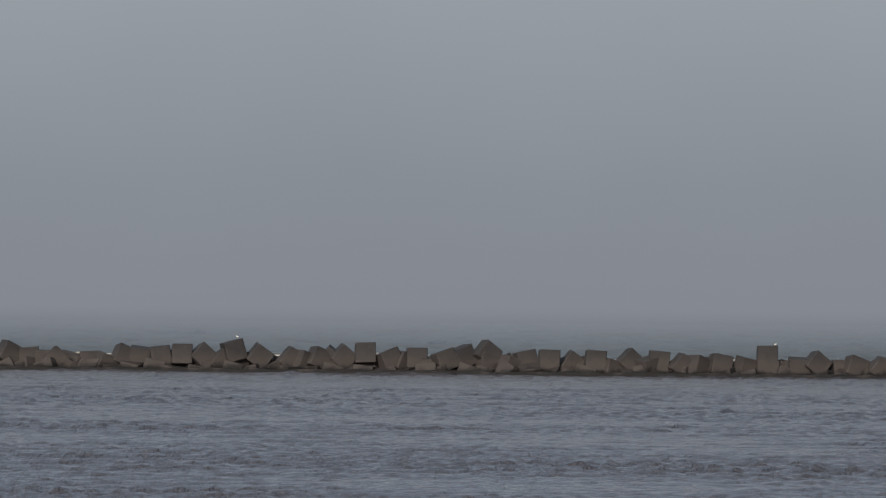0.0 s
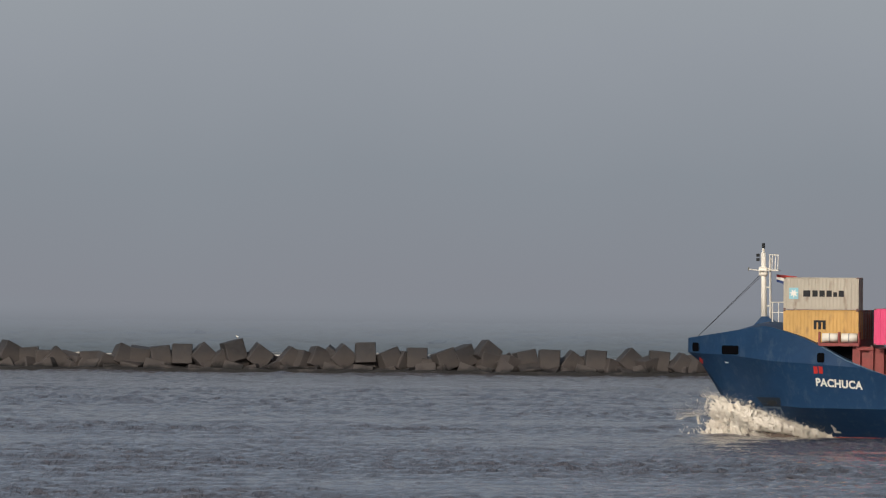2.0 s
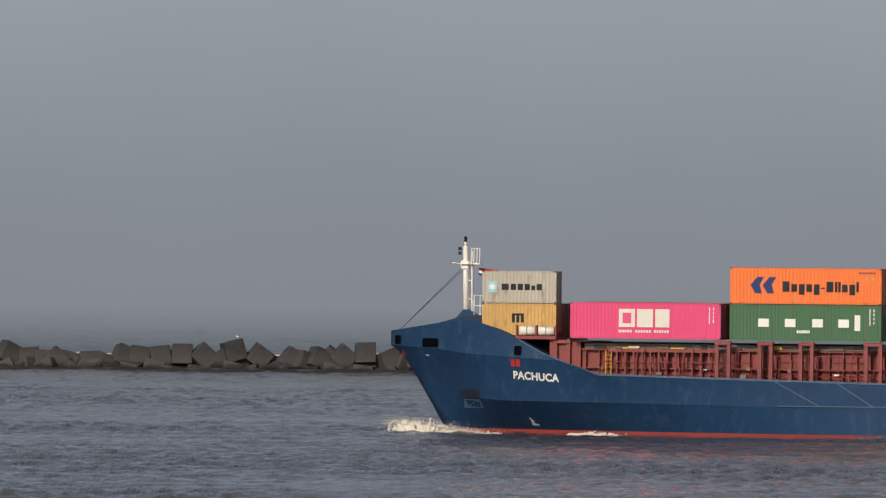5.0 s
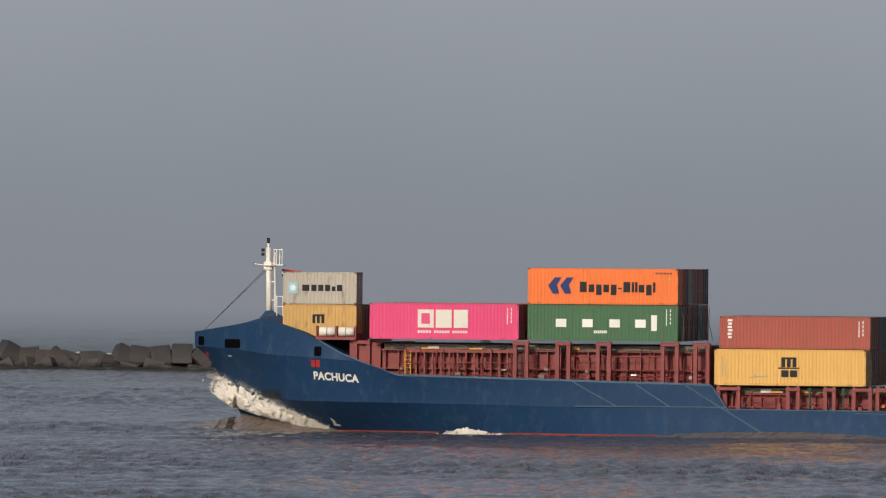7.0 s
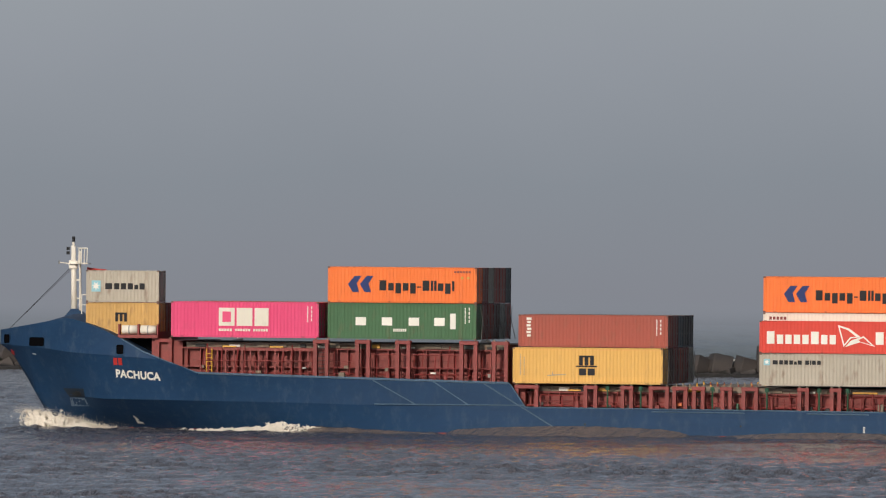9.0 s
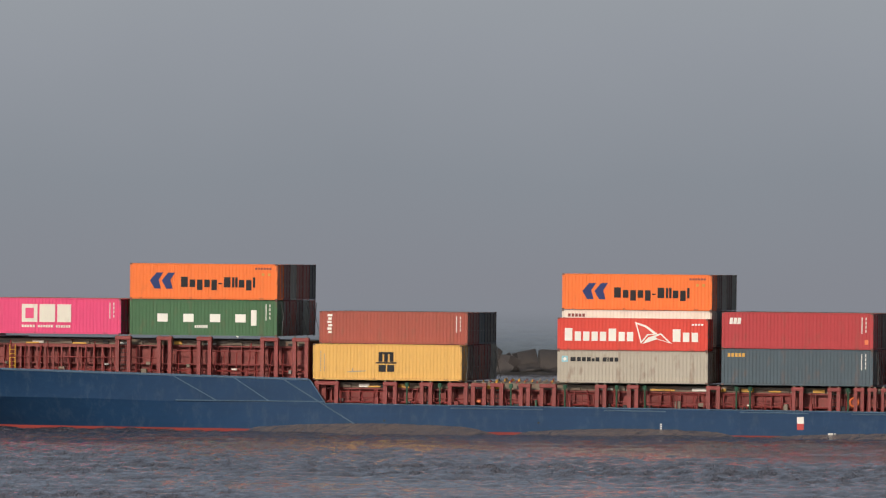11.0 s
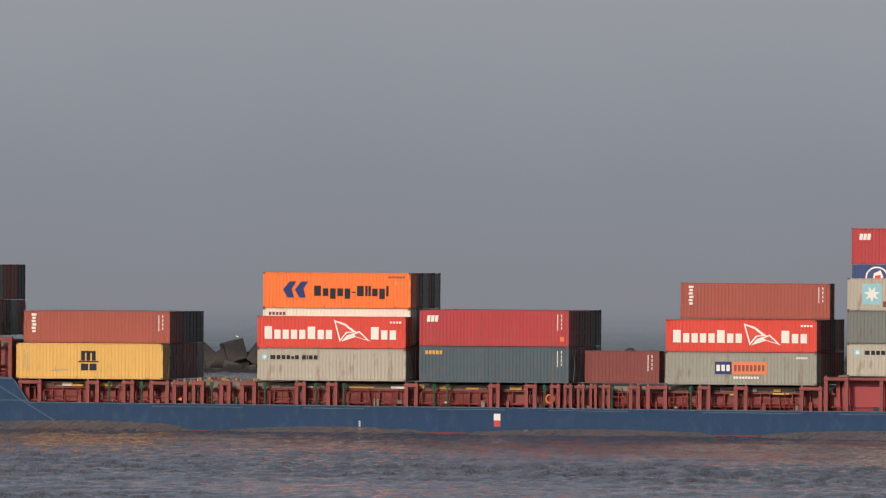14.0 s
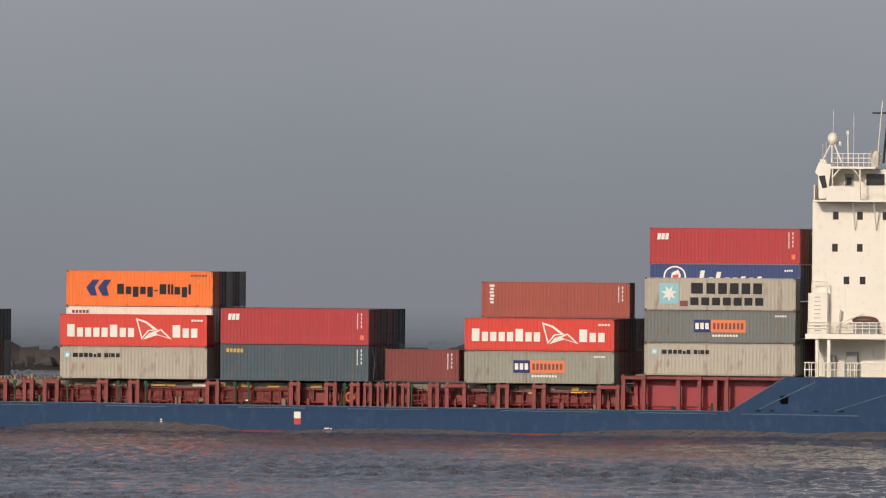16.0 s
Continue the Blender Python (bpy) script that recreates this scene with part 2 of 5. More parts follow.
def add_tube(bm, p, q, r, sides=8, r2=None):
    p, q = Vector(p), Vector(q)
    d = (q - p).normalized()
    side = d.orthogonal().normalized()
    other = d.cross(side)
    rings = []
    for c, rr in ((p, r), (q, r if r2 is None else r2)):
        rings.append([bm.verts.new(c + rr * (math.cos(t) * side + math.sin(t) * other)) for t in (i * math.tau / sides for i in range(sides))])
    for i in range(sides):
        j = (i + 1) % sides
        bm.faces.new((rings[0][i], rings[0][j], rings[1][j], rings[1][i]))
    bm.faces.new(rings[0][::-1])
    bm.faces.new(rings[1])


def tube_bm(p, q, r, sides=8, r2=None):
    bm = bmesh.new()
    add_tube(bm, p, q, r, sides, r2)
    return bm


def prism_bm(outline, y0, y1):
    """A plate of thickness y0 to y1 whose outline is given in x and z."""
    bm = bmesh.new()
    near = [bm.verts.new((x, y0, z)) for x, z in outline]
    far = [bm.verts.new((x, y1, z)) for x, z in outline]
    bm.faces.new(near)
    bm.faces.new(far[::-1])
    n = len(outline)
    for i in range(n):
        j = (i + 1) % n
        bm.faces.new((near[j], near[i], far[i], far[j]))
    bmesh.ops.recalc_face_normals(bm, faces=bm.faces[:])
    return bm


def lerp(x, pts):
    """Straight lines through the points."""
    if x <= pts[0][0]:
        return pts[0][1]
    for (x0, y0), (x1, y1) in zip(pts, pts[1:]):
        if x <= x1:
            return y0 + (y1 - y0) * (x - x0) / (x1 - x0)
    return pts[-1][1]


# ---- sea ----
def wave_height(x, y):
    """Short wind chop in gusty patches over longer, low-crested waves, as a sum of many small ones."""
    rng = np.random.default_rng(5)
    z = np.zeros_like(x)
    for i in range(84):
        length = 0.9 * (4.4 / 0.9) ** rng.random()
        turn = rng.normal(1.55, 0.62)
        amp = 0.0052 * length ** 0.7 * (0.5 + rng.random())
        k = math.tau / length
        z += amp * np.sin(k * (math.cos(turn) * x + math.sin(turn) * y) + rng.random() * 6.28)
    patch = np.zeros_like(x)
    for i in range(10):
        kx, ky = rng.normal(0, 0.06), rng.normal(0, 0.05)
        patch += np.sin(kx * x + ky * y + rng.random() * 6.28)
    z *= 1.0 + 0.13 * patch
    z += 1.4 * np.maximum(z, 0) ** 2
    long = np.zeros_like(x)
    for i in range(16):
        length = rng.uniform(6, 17)
        turn = rng.normal(1.57, 0.20)
        long += np.sin(math.tau / length * (math.cos(turn) * x + math.sin(turn) * y) + rng.random() * 6.28)
    z += 0.010 * long + 0.002 * np.maximum(long, 0) ** 2
    return z


def sheet(name, xs, ys, rough, mat):
    X, Y = np.meshgrid(xs, ys)
    Z = wave_height(X, Y) * rough(X, Y)
    co = np.stack([X, Y, Z], -1).reshape(-1, 3)
    w, h = len(xs), len(ys)
    i = (np.arange(h - 1)[:, None] * w + np.arange(w - 1)[None, :]).reshape(-1)
    quads = np.stack([i, i + 1, i + w + 1, i + w], -1)
    me = bpy.data.meshes.new(name)
    me.vertices.add(len(co))
    me.vertices.foreach_set("co", co.reshape(-1))
    me.loops.add(quads.size)
    me.loops.foreach_set("vertex_index", quads.reshape(-1).astype(np.int32))
    me.polygons.add(len(quads))
    me.polygons.foreach_set("loop_start", np.arange(0, quads.size, 4, dtype=np.int32))
    me.polygons.foreach_set("use_smooth", np.ones(len(quads), dtype=bool))
    me.update(calc_edges=True)
    me.materials.append(mat)
    return new(name, me)


def make_sea():
    xs = np.concatenate([np.linspace(-2500, -90, 30), np.arange(-70, 70.1, 0.27), np.linspace(90, 2500, 30)])
    ys = np.concatenate([np.linspace(-600, 460, 30), np.arange(470, 720, 0.30), np.arange(720, 1050, 0.6)])
    near = sheet("water", xs, ys, lambda X, Y: 1.0 * np.clip((Y - 430) / 30, 0, 1) * np.clip((100 - np.abs(X)) / 10, 0, 1), M["water"])
    tagged(near, "grey-brown choppy harbour water with wind ripples", "water", kind="structure")
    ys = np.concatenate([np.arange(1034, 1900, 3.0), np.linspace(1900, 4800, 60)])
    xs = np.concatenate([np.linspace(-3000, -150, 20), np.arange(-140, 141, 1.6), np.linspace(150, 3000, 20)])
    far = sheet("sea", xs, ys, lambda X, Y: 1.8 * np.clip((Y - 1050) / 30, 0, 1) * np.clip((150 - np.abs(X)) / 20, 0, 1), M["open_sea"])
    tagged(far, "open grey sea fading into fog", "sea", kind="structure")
    far.location.z = -0.25
    return near


sea = make_sea()


def make_haze():
    bm = bmesh.new()
    steps = 40
    rows = []
    for i in range(steps + 1):
        t = radians(-60 + 120 * i / steps)
        x, y = 2600 * math.sin(t), 1250 + 2600 * (math.cos(t) - 1) * 0.35
        rows.append([bm.verts.new((x, y, z)) for z in (-1.0, 700.0)])
    for p, q in zip(rows, rows[1:]):
        bm.faces.new((p[0], q[0], q[1], p[1]))
    ob = new("backdrop", mesh_of("backdrop", bm, M["haze"]))
    tagged(ob, "grey sea fog and low cloud over the open water", "fog", kind="structure")




def make_pale_streaks():
    """Broken white lines on the open water behind the blocks, modelled in foam for pale reflections and surf."""
    rng = random.Random(21)
    for i in range(14):
        y = 1085 + 14 * i + rng.uniform(-6, 6)
        x0, n = rng.uniform(-75, 45), rng.randint(14, 40)
        bm = bmesh.new()
        rows = []
        for k in range(n + 1):
            x = x0 + 1.1 * k
            h = 0.50 * math.sin(math.pi * k / n) ** 0.6 * max(0.0, 1.6 * abs(noise.noise((x * 0.35, y, 2))) - 0.25) - 0.1
            yy = y + 2.5 * noise.noise((x * 0.08, y, 9))
            rows.append([bm.verts.new((x, yy + d, z)) for d, z in ((-2.2, -0.2), (-0.6, h), (0.6, h * 0.8), (2.2, -0.2))])
        for p, q in zip(rows, rows[1:]):
            for m in range(3):
                bm.faces.new((p[m], q[m], q[m + 1], p[m + 1]))
        ob = new("surf_line", mesh_of("surf_line", bm, M["foam"], True))
        tagged(ob, "thin white line for pale reflections and surf on the open sea", "surf", "surf lines behind the breakwater")


make_haze()
make_pale_streaks()


# ---- breakwater of concrete blocks ----
BLOCK = 2.6


def mole_y(x):
    """The line of the breakwater, which draws nearer to one side."""
    return 1036.0 - 0.23 * x


def block_mesh():
    bm = box_bm(-BLOCK / 2, BLOCK / 2, -BLOCK / 2, BLOCK / 2, -BLOCK / 2, BLOCK / 2, 0.09)
    rng = random.Random(3)
    for v in bm.verts:
        v.co += Vector((rng.uniform(-1, 1), rng.uniform(-1, 1), rng.uniform(-1, 1))) * 0.05
    return mesh_of("concrete_block", bm, M["concrete"])


def make_mole():
    base = block_mesh()
    rng = random.Random(11)

    def put(x, y, z, rx, ry, rz, size=1.0):
        ob = new("concrete_block", base)
        x, z = x * 0.972, 14.0 - (14.0 - z) * 0.972
        ob.matrix_world = pose(x, mole_y(x) + y, z, rx, ry, rz) @ Matrix.Diagonal((size, size, size, 1))
        tagged(ob, "weathered brown-grey concrete cube heaped on the breakwater", "block", "blocks of the breakwater")

    # upper blocks: place along the mole, height of the crown, lean across the view, yaw
    upper = (
        (-55.2, 3.30, 28, 30), (-52.6, 2.45, -4, 14), (-50.5, 2.05, 0, 20), (-49.1, 2.60, 42, 24), (-46.4, 1.35, 30, 40),
        (-45.3, 1.30, 35, 10), (-42.8, 1.95, 24, 30), (-40.5, 2.95, 24, 22), (-38.4, 2.65, 6, 12), (-35.7, 2.85, -8, 16),
        (-33.0, 2.90, 2, 18), (-30.4, 3.20, 44, 26), (-27.9, 2.35, 40, 35), (-26.4, 3.75, -16, 24), (-23.1, 3.25, 36, 30))
    middle = (
        (-19.1, 2.85, 40, 34), (-17.6, 2.45, 20, 50), (-15.6, 2.90, 25, 26), (-14.1, 3.00, 40, 10), (-12.5, 3.25, 42, 30),
        (-9.7, 3.35, -1, 16), (-6.6, 2.85, -22, 30), (-5.1, 2.40, 30, 50), (-3.2, 2.80, 1, 18), (-1.4, 1.60, 3, 12),
        (0.4, 2.85, -20, 28), (2.6, 3.35, -22, 34), (5.6, 3.90, 38, 44), (8.6, 2.05, 20, 40), (10.5, 2.75, -11, 20),
        (13.4, 2.75, 3, 22))
    lower = (
        (16.4, 2.70, 38, 30), (19.2, 2.75, 5, 18), (21.1, 1.65, 20, 40), (23.5, 3.05, 43, 28), (27.1, 2.80, 6, 15),
        (26.0, 2.20, -18, 40), (30.0, 2.55, 40, 36), (32.0, 2.30, 20, 50), (34.7, 2.50, 12, 20), (33.2, 2.05, -30, 30),
        (38.0, 2.20, 12, 30), (40.55, 3.50, 0, 8), (42.4, 1.75, 35, 30), (44.5, 2.00, 0, 20), (46.6, 2.95, 40, 36),
        (49.9, 1.85, 2, 30), (51.4, 2.45, 22, 22), (54.6, 2.40, 40, 30), (57.4, 2.5, 5, 20), (-58.2, 2.5, 10, 20))
    for x, top, lean, yaw in upper + middle + lower:
        c, s = abs(math.cos(radians(lean))), abs(math.sin(radians(lean)))
        half = BLOCK / 2 * (c + s) * 0.92
        yaw = yaw * (0.3 if abs(lean) < 10 else 0.45 if abs(lean) > 34 else 0.8)
        put(x, rng.uniform(0.6, 2.2), top - half, rng.uniform(-9, 9), lean, yaw, 0.94)
    put(40.6, 1.0, 0.45, 3, 2, 4)
    put(-26.2, 1.6, 1.0, 3, 12, 30)
    put(5.8, 2.2, 1.0, 5, 12, 20)
    # the foot: half sunk blocks before and behind
    x = -75.0
    while x < 75:
        put(x, 0.2 + rng.uniform(-0.7, 0.5), -0.9 + rng.uniform(-0.3, 0.4), rng.uniform(-25, 25), rng.uniform(-30, 30), rng.uniform(0, 90))
        x += rng.uniform(2.1, 2.9)
    x = -75.0
    while x < 75:
        put(x, 3.4 + rng.uniform(-0.7, 0.5), 0.1 + rng.uniform(-0.3, 0.3), rng.uniform(-25, 25), rng.uniform(-30, 30), rng.uniform(0, 90))
        x += rng.uniform(2.3, 3.1)
    for side in (-1, 1):
        for i in range(8):
            put(side * (60 + 2.6 * i), 1.2, 1.3 + rng.uniform(-0.4, 0.6), rng.uniform(-15, 15), rng.uniform(-40, 40), rng.uniform(0, 90))
    # rubble core
    bm = bmesh.new()
    prof = ((-3.2, -1.5), (-2.3, 0.40), (0.5, 0.6), (4.2, 0.4), (6.0, -1.5))
    rows = []
    for i in range(121):
        x = -90 + 1.5 * i
        rows.append([bm.verts.new((x, mole_y(x) + py + 0.25 * noise.noise((x, py, 0)), pz + 0.25 * noise.noise((x * 0.7, py, 4)))) for py, pz in prof])
    for p, q in zip(rows, rows[1:]):
        for j in range(len(prof) - 1):
            bm.faces.new((p[j], q[j], q[j + 1], p[j + 1]))
    ob = new("breakwater_core", mesh_of("breakwater_core", bm, M["concrete"]))
    tagged(ob, "dark wet rubble core under the concrete blocks", "breakwater", kind="structure")


make_mole()


def make_gull(x, y, z, yaw):
    root = new("seagull")
    bm = bmesh.new()
    bmesh.ops.create_icosphere(bm, subdivisions=2, radius=0.5)
    for v in bm.verts:
        v.co = Vector((v.co.x * 0.52, v.co.y * 0.24, v.co.z * 0.26 + 0.30)) + Vector((0, 0, 0.10 * v.co.x))
    part("body", bm, M["mark_white"], root, "white breast and pale back", True)
    bm = bmesh.new()
    bmesh.ops.create_icosphere(bm, subdivisions=2, radius=0.075)
    for v in bm.verts:
        v.co += Vector((0.22, 0, 0.50))
    part("head", bm, M["mark_white"], root, "", True)
    part("bill", tube_bm((0.28, 0, 0.50), (0.36, 0, 0.48), 0.018, 6, 0.005), M["yellow"], root)
    for s in (-0.05, 0.05):
        part("leg", tube_bm((0, s, 0), (0, s, 0.2), 0.012, 5), M["yellow"], root)
    root.matrix_world = pose(x, y, z, 0, 0, yaw) @ Matrix.Diagonal((0.72, 0.72, 0.72, 1))
    tagged(root, "white seagull standing on a concrete block", "gull", "gulls on the breakwater")


make_gull(-25.2, mole_y(-25.2) + 1.3, 4.1, 160)
make_gull(40.4, mole_y(40.4) + 1.2, 3.83, 20)


# ---- the ship: x aft from near the stem, y inboard from the port side, z above the water ----
BEAM = 19.0
MID = BEAM / 2
LENGTH = 152.0
ship = tagged(new("container_ship"), "blue-hulled feeder container ship with red deck gear and white house", "ship")

TOP = ((-1.95, 7.96), (1.8, 8.50), (5.0, 9.02), (5.8, 8.98), (7.2, 8.62), (8.7, 8.14), (10.3, 7.40), (12.25, 6.37), (14.0, 5.70), (16.7, 4.74), (42.3, 4.20), (42.55, 4.0),
       (43.75, 2.24), (60, 2.2), (100, 2.08), (117.6, 2.08), (122.1, 4.88), (152, 5.0))
KNUCKLE = ((-1.95, 6.80), (2.5, 6.62), (5.9, 6.24), (9.9, 6.03), (13.4, 5.80), (15.3, 5.30), (16.7, 4.70), (42.3, 4.16), (42.55, 3.96), (43.75, 2.20), (60, 2.16),
           (100, 2.04), (117.6, 2.04), (122.1, 4.84), (152, 4.96))
# lower knuckle, below which the bow fines away
CHINE = ((3.0, 2.9), (8.5, 2.52), (24.0, 2.43), (38.0, 2.15), (46.0, 1.6), (152.0, 1.2))


def half_top(a):
    f = min(1.0, max(0.0, (a + 1.95) / 19.0))
    bow = MID * (1 - (1 - f) ** 2.6)
    stern = min(1.0, max(0.0, (LENGTH - a) / 14.0))
    return bow * (0.82 + 0.18 * math.sqrt(stern))


def half_water(a):
    f = min(1.0, max(0.0, (a - 2.6) / 44.0))
    bow = MID * (1 - (1 - f) ** 2.5)
    stern = min(1.0, max(0.0, (LENGTH - 3 - a) / 22.0))
    return bow * (1 - (1 - stern) ** 2 * 0.6)


def stem_height(a):
    return lerp(a, ((-1.95, 6.80), (-0.95, 6.06), (0.10, 4.45), (1.62, 1.86), (2.65, 0.0), (3.6, -1.6)))


def section(a):
    """Half-breadths and heights from below the water to the knuckle, and on to the rail."""
    zk, ht = lerp(a, KNUCKLE), half_top(a)
    zb = stem_height(a)
    hw = 0.0 if a < 2.65 else half_water(a)
    z0 = max(zb, 0.15)
    zc = min(max(lerp(a, CHINE), z0), zk)
    full = 0.10 + 0.65 * min(1.0, max(0.0, (a + 0.2) / 8.0))
    hc = hw + (ht - hw) * (full if zc > z0 else 0.0)
    low = [(hw + (hc - hw) * g, z0 + (zc - z0) * g) for g in (0.0, 0.5, 1.0)]
    low += [(hc + (ht - hc) * g ** 1.25, zc + (zk - zc) * g) for g in (0.25, 0.5, 0.75, 1.0)]
    under = [(hw * 0.97, -1.6 if a > 2.65 else z0), (hw, z0)]
    return under, low, [(ht, zk), (ht * (1.0 if a > 16.7 else 0.985), lerp(a, TOP))]


def loft(stations, pick):
    bm = bmesh.new()
    rows = []
    for a in stations:
        pts = pick(section(a))
        rows.append([[bm.verts.new((a, MID - s * h, z)) for h, z in pts] for s in (1, -1)])
    for p, q in zip(rows, rows[1:]):
        for s in (0, 1):
            for j in range(len(p[s]) - 1):
                f = (p[s][j], q[s][j], q[s][j + 1], p[s][j + 1])
                bm.faces.new(f if s == 0 else f[::-1])
    e = rows[-1]
    ring = e[0] + e[1][::-1]
    bm.faces.new(ring)
    bmesh.ops.remove_doubles(bm, verts=bm.verts[:], dist=0.002)
    bmesh.ops.dissolve_degenerate(bm, dist=0.001, edges=bm.edges[:])
    return bm


STATIONS = sorted({round(-1.95 + 0.35 * i, 3) for i in range(58)} | {16.7, 20, 25, 30, 35, 39, 42.3, 42.55, 43.2, 43.75} | set(range(46, 117, 5))
                  | {117.6, 119, 120.5, 122.1, 126, 130, 135, 138, 140, 142, 144, 146, 148, 149, 150, 151, 152})


def side_y(a, z):
    """Place of the hull's port side inboard of the ship's widest line."""
    pts = section(a)
    line = pts[1] + [pts[2][1]]
    for (h0, z0), (h1, z1) in zip(line, line[1:]):
        if z <= z1:
            return MID - (h0 + (h1 - h0) * (z - z0) / max(1e-6, z1 - z0))
    return MID - line[-1][0]


def make_hull():
    hull = part("hull", loft(STATIONS, lambda s: s[1][2:]), M["hull"], ship, "deep blue painted hull with scuffs", True)
    part("lower_hull", loft(STATIONS, lambda s: s[1][:3]), M["hull"], hull, "deep blue painted hull below the chine", True)
    part("boot_topping", loft(STATIONS, lambda s: s[0]), M["red_bottom"], hull, "red antifouling below the waterline", True)
    part("bulwark", loft(STATIONS, lambda s: s[2]), M["hull"], hull, "blue bulwark above the knuckle", False)
    # the sloping whaleback over the forecastle
    bm = bmesh.new()
    rows = []
    for i in range(25):
        a = -1.95 + 0.6 * i
        z, h = lerp(a, TOP), half_top(a) * 0.985
        crown = 0.06 + 0.75 * math.exp(-((a - 4.6) / 1.5) ** 2)
        rows.append([bm.verts.new((a, MID + h * t, z - 0.02 + crown * 0.5 * (1 - t * t))) for t in (-1, -0.75, -0.4, 0, 0.4, 0.75, 1)])
    for p, q in zip(rows, rows[1:]):
        for j in range(6):
            bm.faces.new((p[j], q[j], q[j + 1], p[j + 1]))
    bmesh.ops.remove_doubles(bm, verts=bm.verts[:], dist=0.002)
    bmesh.ops.recalc_face_normals(bm, faces=bm.faces[:])
    part("whaleback", bm, M["hull"], hull, "blue sloping forecastle cover", True)
    # decks
    for a0, a1, z in ((15.0, 43.0, 3.6), (43.0, 119.0, 1.25), (122.4, 146.0, 4.0)):
        bm = bmesh.new()
        rows = []
        for i in range(17):
            a = a0 + (a1 - a0) * i / 16
            pts = section(a)
            h = min(x for x, zz in pts[1] + pts[2] if zz >= z - 0.8) - 0.3
            rows.append([bm.verts.new((a, MID + s * h, zz)) for s, zz in ((-1, z - 0.1), (-1, z), (1, z), (1, z - 0.1))])
        for p, q in zip(rows, rows[1:]):
            for k in range(4):
                bm.faces.new((p[k], q[k], q[(k + 1) % 4], p[(k + 1) % 4]))
        bm.faces.new(rows[0]), bm.faces.new(rows[-1][::-1])
        part("deck", bm, M["deck_red"], hull, "red oxide deck plating")
    # rubbing strakes and welded stiffeners along the side, sunlight on them put into a paler blue
    for a0, z0, a1, z1, w in ((31.4, 2.38, 43.6, 2.42, 0.05), (31.2, 4.33, 34.7, 2.44, 0.05), (36.2, 4.25, 39.1, 2.40, 0.05), (40.3, 4.15, 46.9, 0.2, 0.06),
                              (16.9, 4.68, 42.3, 4.14, 0.06), (54.0, 2.02, 61.5, 2.0, 0.05), (66.5, 2.0, 71.5, 1.98, 0.05), (77.5, 2.0, 83.0, 1.98, 0.05),
                              (86.5, 1.96, 93.0, 1.95, 0.05), (99.0, 1.94, 107.0, 1.92, 0.05), (110.0, 1.9, 116.5, 1.9, 0.05), (118.5, 1.9, 128.0, 1.85, 0.05),
                              (108.0, 0.42, 113.0, 0.42, 0.05), (64.0, 0.35, 75.0, 0.33, 0.05), (126.0, 2.2, 133.5, 4.6, 0.05), (120.0, 2.3, 124.5, 4.5, 0.05)):
        part("strake", tube_bm((a0, -0.03, z0), (a1, -0.03, z1), w, 6), M["lit_edge"], hull, "blue strake paled for the sun on its edge")
    # cap along the bulwark, its sunlit rim painted as pale blue
    for p, q in zip(TOP, TOP[1:]):
        if 9.0 < p[0] < 122.0:
            n = max(1, int((q[0] - p[0]) / 4))
            for i in range(n):
                a, b = (p[0] + (q[0] - p[0]) * k / n for k in (i, i + 1))
                ends = [(u, side_y(u, lerp(u, TOP) - 0.02) - 0.02, lerp(u, TOP) + 0.02) for u in (a, b)]
                part("bulwark_cap", tube_bm(ends[0], ends[1], 0.055, 6), M["lit_edge"], hull)
    # freeing ports, as near-black plates for the unlit gaps, and small outlets
    for a, z in ((48.6, 0.95), (61.2, 0.95), (93.7, 1.0), (103.8, 1.0), (115.5, 0.9)):
        part("scupper", tube_bm((a, -0.05, z), (a, 0.1, z), 0.09, 8), M["black"], hull)
    for a in (119.9, 121.0, 124.6, 126.6):
        part("freeing_port", box_bm(a - 0.2, a + 0.2, -0.02, 0.05, 2.12, 2.22), M["hollow"], hull)
    return hull


hull = make_hull()


def side_plate(name, outline, mat, parent, proud=0.02, thick=0.05, label=""):
    """A thin plate that follows the hull's side."""
    bm = bmesh.new()
    out = [bm.verts.new((a, side_y(a, z) - proud, z)) for a, z in outline]
    back = [bm.verts.new((a, side_y(a, z) + thick, z)) for a, z in outline]
    bm.faces.new(out)
    bm.faces.new(back[::-1])
    n = len(outline)
    for i in range(n):
        j = (i + 1) % n
        bm.faces.new((out[j], out[i], back[i], back[j]))
    bmesh.ops.recalc_face_normals(bm, faces=bm.faces[:])
    return part(name, bm, mat, parent, label)


def rounded(a0, a1, z0, z1, r=0.12):
    pts = []
    for ca, cz, t0 in ((a1 - r, z1 - r, 0), (a0 + r, z1 - r, 90), (a0 + r, z0 + r, 180), (a1 - r, z0 + r, 270)):
        for d in (0, 45, 90):
            t = radians(t0 + d)
            pts.append((ca + r * math.cos(t), cz + r * math.sin(t)))
    return pts


